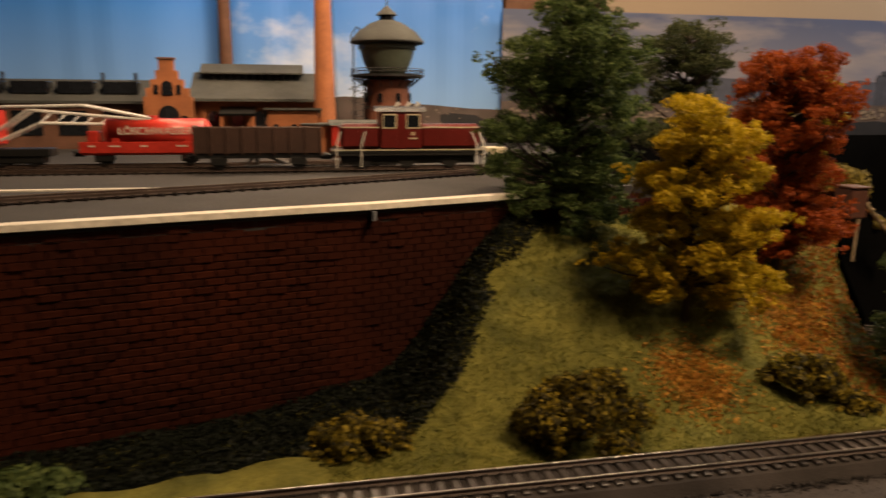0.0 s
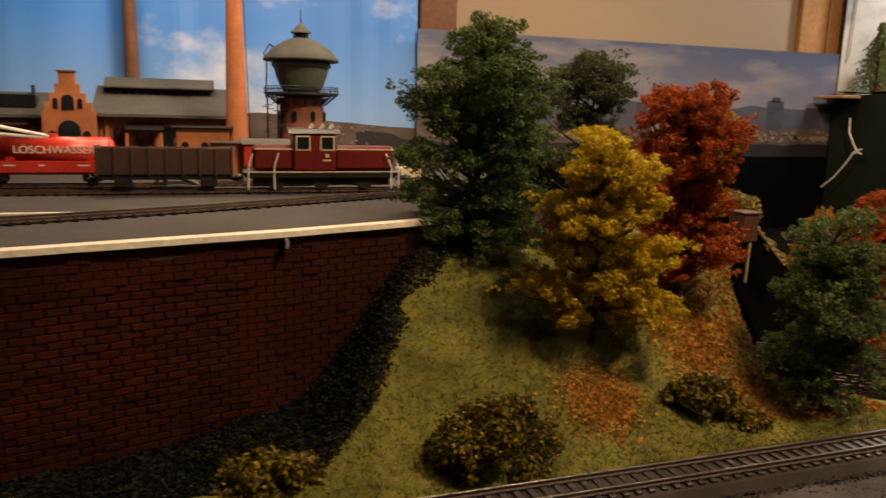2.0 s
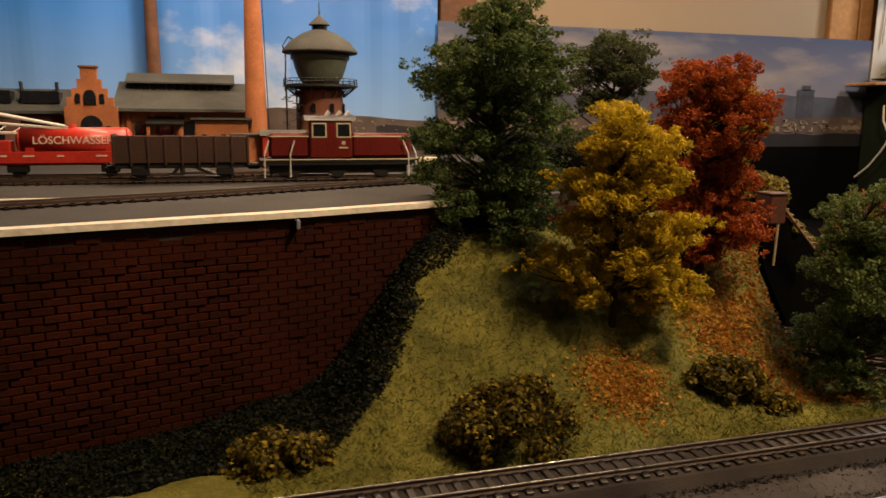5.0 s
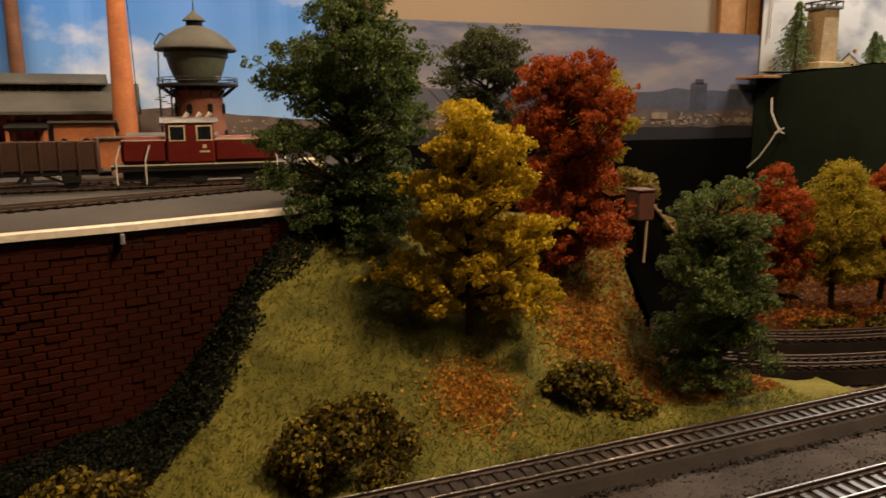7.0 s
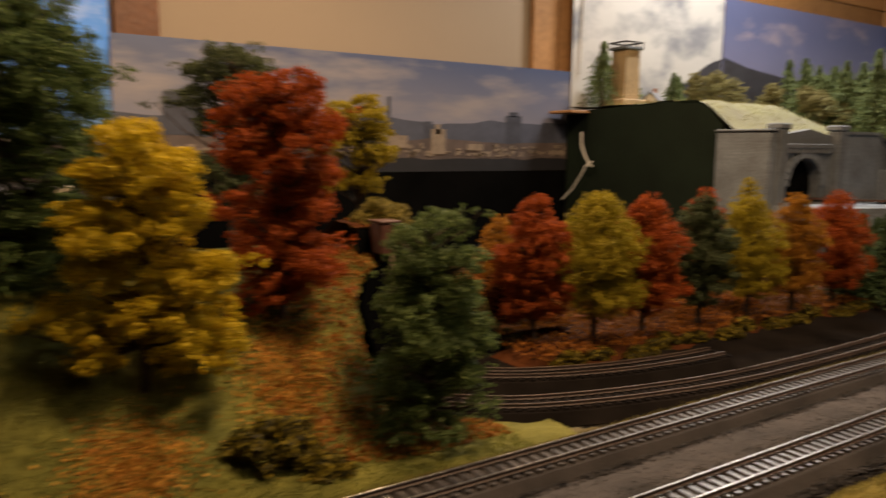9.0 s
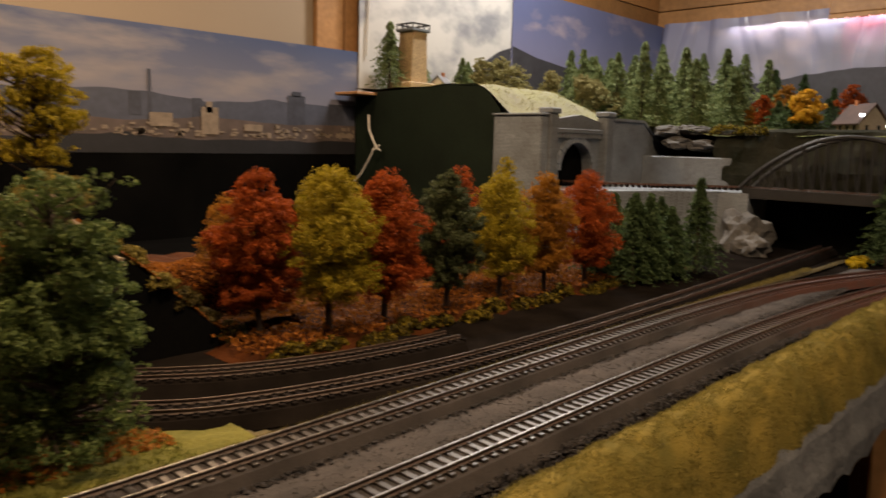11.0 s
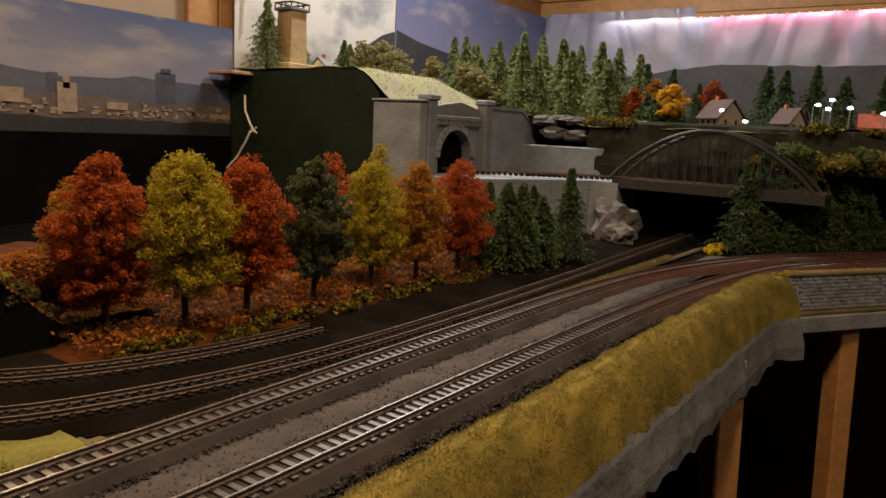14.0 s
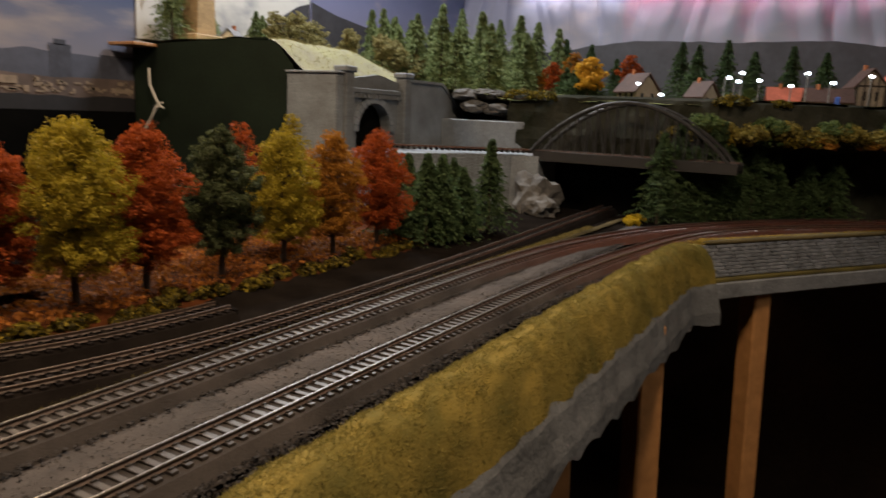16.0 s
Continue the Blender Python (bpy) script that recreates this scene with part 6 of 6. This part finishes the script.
def buffer_stop(at):
    b = tagged(empty("buffer_stop", at), "black buffer stop with a white lamp block", "buffer stop", "buffer stops in the yard")
    for s in (-0.08, 0.08):
        part("stay", bar((-0.12, s, 0.18), (0.24, s, 0.02), 0.022, 0.022, 6), M["black_metal"], b)
        part("upright", bar((-0.1, s, 0.0), (-0.12, s, 0.2), 0.022, 0.022, 6), M["black_metal"], b)
        part("brace", bar((-0.22, s, 0.02), (-0.12, s, 0.14), 0.016, 0.016, 6), M["black_metal"], b)
    part("beam", box((-0.17, -0.13, 0.13), (-0.12, 0.13, 0.2), 0.01), M["black_metal"], b)
    part("lamp_block", box((-0.2, -0.16, 0.16), (-0.13, -0.1, 0.26), 0.006), M["white"], b, "white lamp block")
    part("base", box((-0.24, -0.12, 0.0), (0.28, 0.12, 0.03), 0.01), M["black_metal"], b)
    return b


buffer_stop((-0.1, 8.36, YARD)), buffer_stop((1.05, 8.5, YARD))


def heap(name, label, at, r, h, material, seed):
    bm = bmesh.new()
    rows = []
    for i in range(7):
        rr, z = r * i / 6, h * (1 - (i / 6) ** 1.3)
        rows.append([bm.verts.new((rr * math.cos(a) * (1 + .15 * math.sin(3 * a + seed)), rr * math.sin(a), z + 0.012 * math.sin(7 * a + i * seed))) for a in [2 * math.pi * j / 18 for j in range(18)]])
    for a, b in zip(rows, rows[1:]):
        for j in range(18):
            bm.faces.new((a[j], b[j], b[(j + 1) % 18], a[(j + 1) % 18]))
    ob = part(name, bm, material, None, "", True)
    ob.location = P(*at)
    return tagged(ob, label, "gravel heap")


heap("gravel_mound", "small heap of grey gravel in the yard", (1.65, 8.75, YARD), 0.2, 0.1, M["ballast_light"], 1.0)
heap("gravel_mound", "low heap of dark gravel in the yard", (0.35, 9.0, YARD), 0.35, 0.09, M["ballast"], 2.0)
heap("gravel_mound", "low heap of dark gravel beside the platform", (2.0, 9.7, YARD), 0.4, 0.13, M["ballast"], 3.0)
tagged(part("timber_stack", box((2.62, 9.4, YARD), (2.9, 9.7, YARD + 0.13), 0.01), M["cream_paint"]), "pale stack of timber at the back of the yard", "timber stack")


# ---- rolling stock ----
def wheelset(parent, x, r, material, y=0.0):
    for s in (-0.0825, 0.0825):
        w = part("wheel", bar((x, y + s - 0.012, r), (x, y + s + 0.012, r), r, r, 18), material, parent)
        part("tyre", bar((x, y + s + (0.013 if s > 0 else -0.013), r), (x, y + s + (0.019 if s > 0 else -0.019), r), r * 1.06, r * 1.06, 18), M["black_metal"], w)
    part("axle", bar((x, y - 0.08, r), (x, y + 0.08, r), 0.012, 0.012, 8), M["black_metal"], parent)


def buffers(parent, x, sgn, z=0.12):
    for s in (-0.1, 0.1):
        b = part("buffer", bar((x, s, z), (x + sgn * 0.06, s, z), 0.012, 0.012, 8), M["black_metal"], parent)
        part("buffer_head", bar((x + sgn * 0.06, s, z), (x + sgn * 0.07, s, z), 0.028, 0.028, 12), M["black_metal"], b)
    part("coupling", box((min(x, x + sgn * 0.1), -0.02, z - 0.04), (max(x, x + sgn * 0.1), 0.02, z - 0.015)), M["black_metal"], parent)


RAILTOP = YARD + 0.045


def lettering(words, size, material, parent, at, turn=0.0):
    cu = bpy.data.curves.new("lettering", "FONT")
    cu.body, cu.size, cu.extrude, cu.align_x = words, size * U, 0.0002, "CENTER"
    ob = new("lettering", cu)
    bpy.context.view_layer.update()
    me = bpy.data.meshes.new_from_object(ob.evaluated_get(bpy.context.evaluated_depsgraph_get()))
    bpy.data.objects.remove(ob)
    me.materials.append(material)
    ob = new("lettering", me)
    ob.parent = parent
    ob.matrix_basis = Matrix.Translation(Vector(at) * U) @ Euler((radians(90 + turn), 0, 0)).to_matrix().to_4x4()
    return ob


tankw = tagged(empty("tank_wagon", (-1.3, 8.36, RAILTOP)), "red fire-water tank wagon with white lettering", "wagon")
part("frame", box((-0.63, -0.13, 0.1), (0.73, 0.13, 0.2), 0.008), M["red_paint"], tankw)
part("side_board", box((-0.64, -0.15, 0.12), (0.74, -0.13, 0.235), 0.004), M["red_paint"], tankw)
part("side_board", box((-0.64, 0.13, 0.12), (0.74, 0.15, 0.235), 0.004), M["red_paint"], tankw)
part("tank", bar((-0.38, 0, 0.335), (0.58, 0, 0.335), 0.135, 0.135, 28), M["red_paint"], tankw, "", True)
for x0, x1 in ((-0.38, -0.42), (0.58, 0.62)):
    part("tank_end", bar((x0, 0, 0.335), (x1, 0, 0.335), 0.135, 0.09, 28), M["red_paint"], tankw, "", True)
for x in (-0.3, 0.42):
    part("tank_saddle", box((x - 0.04, -0.12, 0.2), (x + 0.04, 0.12, 0.3), 0.006), M["red_paint"], tankw)
part("dome", bar((0.06, 0, 0.45), (0.06, 0, 0.5), 0.055, 0.05, 14), M["red_paint"], tankw)
part("valve_box", box((-0.57, -0.1, 0.2), (-0.47, 0.1, 0.34), 0.01), M["red_paint"], tankw)
lettering("LÖSCHWASSER", 0.105, M["white"], tankw, (0.1, -0.138, 0.31), -3)
for i, x in enumerate((-0.55, -0.35, -0.05, 0.3, 0.55)):
    part("marking", box((x, -0.154, 0.185), (x + (0.1 if i % 2 else 0.06), -0.1505, 0.2)), M["white"], tankw, "small white marking bar")
for x in (-0.42, 0.42):
    wheelset(tankw, x, 0.06, M["black_metal"])
    part("axle_box", box((x - 0.09, -0.12, 0.03), (x + 0.09, -0.1, 0.11), 0.008), M["black_metal"], tankw)
buffers(tankw, 0.73, 1), buffers(tankw, -0.63, -1)

crane = tagged(empty("crane_wagon", (-3.0, 8.36, RAILTOP)), "black and red crane wagon with a white lattice jib", "wagon")
part("frame", box((-0.75, -0.13, 0.09), (0.78, 0.13, 0.17), 0.008), M["black_metal"], crane)
part("cab", box((-0.35, -0.14, 0.2), (0.32, 0.14, 0.56), 0.02), M["red_paint"], crane)
part("cab_roof", box((-0.37, -0.16, 0.56), (0.34, 0.16, 0.585), 0.01), M["roof_grey"], crane)
part("cab_window", box((0.05, -0.146, 0.34), (0.25, -0.139, 0.48)), M["glass_dark"], crane)
part("marking", box((0.2, -0.147, 0.25), (0.3, -0.139, 0.29)), M["cream_paint"], crane, "small pale marking bar")
for s in (-0.1, 0.1):
    for a, b in (((0.3, s, 0.34), (0.6, s, 0.55)), ((0.6, s, 0.55), (1.85, s * 0.4, 0.44)), ((0.3, s, 0.24), (0.7, s, 0.42)), ((0.7, s, 0.42), (1.85, s * 0.4, 0.40)), ((0.3, s, 0.58), (1.1, s, 0.60)), ((1.1, s, 0.60), (1.75, s * 0.4, 0.47))):
        part("jib_chord", bar(a, b, 0.014, 0.014, 6), M["cable"], crane)
for i in range(8):
    x = 0.7 + i * 0.14
    part("jib_brace", bar((x, -0.08, 0.42), (x + 0.07, 0.08, 0.53 - i * 0.01), 0.006, 0.006, 5), M["cable"], crane)
part("bogie", box((0.25, -0.11, 0.02), (0.7, 0.11, 0.1), 0.01), M["black_metal"], crane), part("bogie", box((-0.7, -0.11, 0.02), (-0.25, 0.11, 0.1), 0.01), M["black_metal"], crane)
for x in (-0.62, -0.33, 0.33, 0.62):
    wheelset(crane, x, 0.055, M["black_metal"])
buffers(crane, -0.75, -1)

loco = tagged(empty("shunting_locomotive", (1.34, 7.72, RAILTOP)), "maroon diesel shunting locomotive with cream lines and white handrails", "locomotive")
part("running_plate", box((-0.70, -0.15, 0.125), (0.70, 0.15, 0.16), 0.006), M["black_metal"], loco)
part("frame", box((-0.62, -0.09, 0.03), (0.62, 0.09, 0.13), 0.006), M["black_metal"], loco)
part("skirt", box((-0.66, -0.145, 0.1), (0.66, -0.125, 0.13), 0.006), M["black_metal"], loco)
for nm, x0, x1, z in (("rear_hood", -0.62, -0.26, 0.385), ("front_hood", 0.10, 0.66, 0.385)):
    hood = part(nm, box((x0, -0.115, 0.16), (x1, 0.115, z), 0.03), M["maroon"], loco)
    part("cream_line", box((x0 + 0.01, -0.119, z - 0.035), (x1 - 0.01, -0.1155, z - 0.025)), M["cream_paint"], hood)
    for i in range(4):
        xx = x0 + (x1 - x0) * (i + 0.7) / 4.6
        part("hood_door", box((xx - 0.03, -0.1185, 0.19), (xx + 0.03, -0.1155, z - 0.06)), M["maroon"], hood)
part("cab", box((-0.27, -0.14, 0.16), (0.11, 0.14, 0.5), 0.015), M["maroon"], loco)
part("cab_roof", prism([(-0.16, 0.495), (-0.1, 0.53), (0, 0.545), (0.1, 0.53), (0.16, 0.495)], -0.31, 0.15, "x"), M["black_metal"], loco)
for x0, x1 in ((-0.235, -0.13), (-0.02, 0.085)):
    f = part("window_frame", box((x0 - 0.012, -0.146, 0.345), (x1 + 0.012, -0.1405, 0.475)), M["cream_paint"], loco)
    part("pane", box((x0, -0.149, 0.357), (x1, -0.1465, 0.463)), M["glass_dark"], f)
part("cab_door", box((-0.115, -0.1445, 0.17), (-0.035, -0.1405, 0.475)), M["maroon"], loco)
part("cream_line", box((-0.70, -0.1545, 0.15), (0.70, -0.1505, 0.16)), M["cream_paint"], loco)
part("number_bar", box((-0.01, -0.1445, 0.25), (0.07, -0.1405, 0.265)), M["cream_paint"], loco, "pale marking bar")
part("emblem_bar", box((0.015, -0.1445, 0.285), (0.045, -0.1405, 0.315)), M["cream_paint"], loco, "pale marking bar")
for x in (-0.12, -0.02, 0.06):
    part("roof_horn", bar((x, -0.04, 0.53), (x + 0.04, -0.04, 0.575), 0.012, 0.02, 8), M["cable"], loco)
for x in (-0.66, -0.44, 0.62, 0.69):
    s = 0.04 if x < 0 else -0.05
    bm = bar((x, -0.16, 0.0), (x, -0.16, 0.2), 0.007, 0.007, 5)
    add_bar(bm, (x, -0.16, 0.2), (x + s, -0.15, 0.32), 0.007, 0.007, 5)
    part("handrail", bm, M["cable"], loco)
for x in (-0.42, -0.02, 0.38):
    wheelset(loco, x, 0.078, M["red_paint"])
buffers(loco, 0.70, 1, 0.11), buffers(loco, -0.70, -1, 0.11)
loco.scale = (1.12, 1.0, 1.12)

coal = tagged(empty("open_wagon", (-0.15, 7.72, RAILTOP)), "brown open goods wagon behind the locomotive", "wagon")
part("frame", box((-0.6, -0.12, 0.1), (0.6, 0.12, 0.15), 0.006), M["black_metal"], coal)
part("floor", box((-0.6, -0.135, 0.15), (0.6, 0.135, 0.165)), M["timber_brown"], coal)
for s in (-1, 1):
    side = part("side", box((-0.61, s * 0.135 - 0.006, 0.15), (0.61, s * 0.135 + 0.006, 0.4), 0.003), M["wagon_brown"], coal)
    for i in range(9):
        x = -0.6 + i * 0.15
        part("side_post", box((x - 0.01, s * 0.147 - 0.006, 0.13), (x + 0.01, s * 0.147 + 0.006, 0.405), 0.002), M["wagon_brown"], side)
    part("end", box((s * 0.605 - 0.006, -0.128, 0.15), (s * 0.605 + 0.006, 0.128, 0.42), 0.003), M["wagon_brown"], coal)
for x in (-0.38, 0.38):
    wheelset(coal, x, 0.06, M["black_metal"])
    part("axle_box", box((x - 0.08, -0.125, 0.03), (x + 0.08, -0.1, 0.11), 0.008), M["black_metal"], coal)
buffers(coal, 0.6, 1), buffers(coal, -0.6, -1)

# ---- hut over the tunnel cut ----
hut = tagged(empty("tunnel_hut", (4.80, 5.5, 0.84)), "small red-brown wooden box with a pale beam over the tunnel mouth", "hut")
part("box", box((-0.09, -0.06, 0.04), (0.08, 0.14, 0.29), 0.01), M["hut_brown"], hut)
part("lid", box((-0.10, -0.07, 0.29), (0.09, 0.15, 0.31), 0.006), M["hut_brown"], hut)
part("post", bar((0.02, -0.04, 0.05), (-0.03, -0.08, -0.32), 0.012, 0.012, 6), M["pale_timber"], hut, "pale thin post")
beam = part("beam", bar((0.08, -0.03, 0.17), (0.46, 0.0, -0.20), 0.018, 0.016, 6), M["pale_timber"], hut, "pale slanting beam")
for i in range(7):
    u = (i + 0.5) / 7
    part("cross_batten", box((0.08 + 0.38 * u - 0.008, -0.05, 0.185 - 0.37 * u), (0.08 + 0.38 * u + 0.008, 0.05, 0.2 - 0.37 * u), 0.003), M["pale_timber"], beam)
bush("moss_tuft", "yellow-green moss behind the tunnel hut", (4.92, 5.86, 1.08), (0.26, 0.26, 0.22), "moss", 7000, 300, 0.015)
for i in range(7):
    x = 5.2 + i * 0.2
    bush("moss_tuft", "yellow-green moss on the slope beside the tunnel mouth", (x, 5.76 + 0.05 * math.sin(i * 2.1), crest_z(x) - 0.03), (0.17, 0.14, 0.10 + 0.03 * (i % 2)), "moss" if i < 3 else "moss_dark", 2200, 301 + i, 0.014)
# ---- bricks of the retaining wall: single bricks where they show best, the rest joined ----
def brick_mesh():
    bm = box((-0.062, 0, -0.022), (0.062, 0.03, 0.022), 0.004)
    return bm


shared, rest, count = None, bmesh.new(), 0
wrng = np.random.default_rng(9)
for r in range(28):
    z = -0.31 + r * 0.05
    for i in range(56):
        x = -3.0 + (i + 0.5 * (r % 2)) * 0.1275
        if x > 3.3:
            continue
        y, slope = edge_y(x), edge_y(x + 0.06) - edge_y(x - 0.06)
        an = math.atan2(slope, 0.12)
        m = Matrix.Translation(Vector((x, y + 0.05 - wrng.uniform(0.018, 0.034), z))) @ Matrix.Rotation(an, 4, "Z")
        if -1.3 < x < 0.4 and 2 < r < 24 and count < 300:
            count += 1
            if shared is None:
                shared = part("brick", brick_mesh(), M["brick_dark"], brick_wall).data
                ob = bpy.data.objects["brick"]
            else:
                ob = new("brick", shared)
                ob.parent = brick_wall
            ob.matrix_basis = Matrix.Translation(m.translation * U) @ Matrix.Rotation(an, 4, "Z")
        else:
            add_box(rest, (-0.062, 0, -0.022), (0.062, 0.03, 0.022), 0, m)
ob = part("bricks", rest, M["brick_dark"], brick_wall)
ob["kind"] = "stuff"
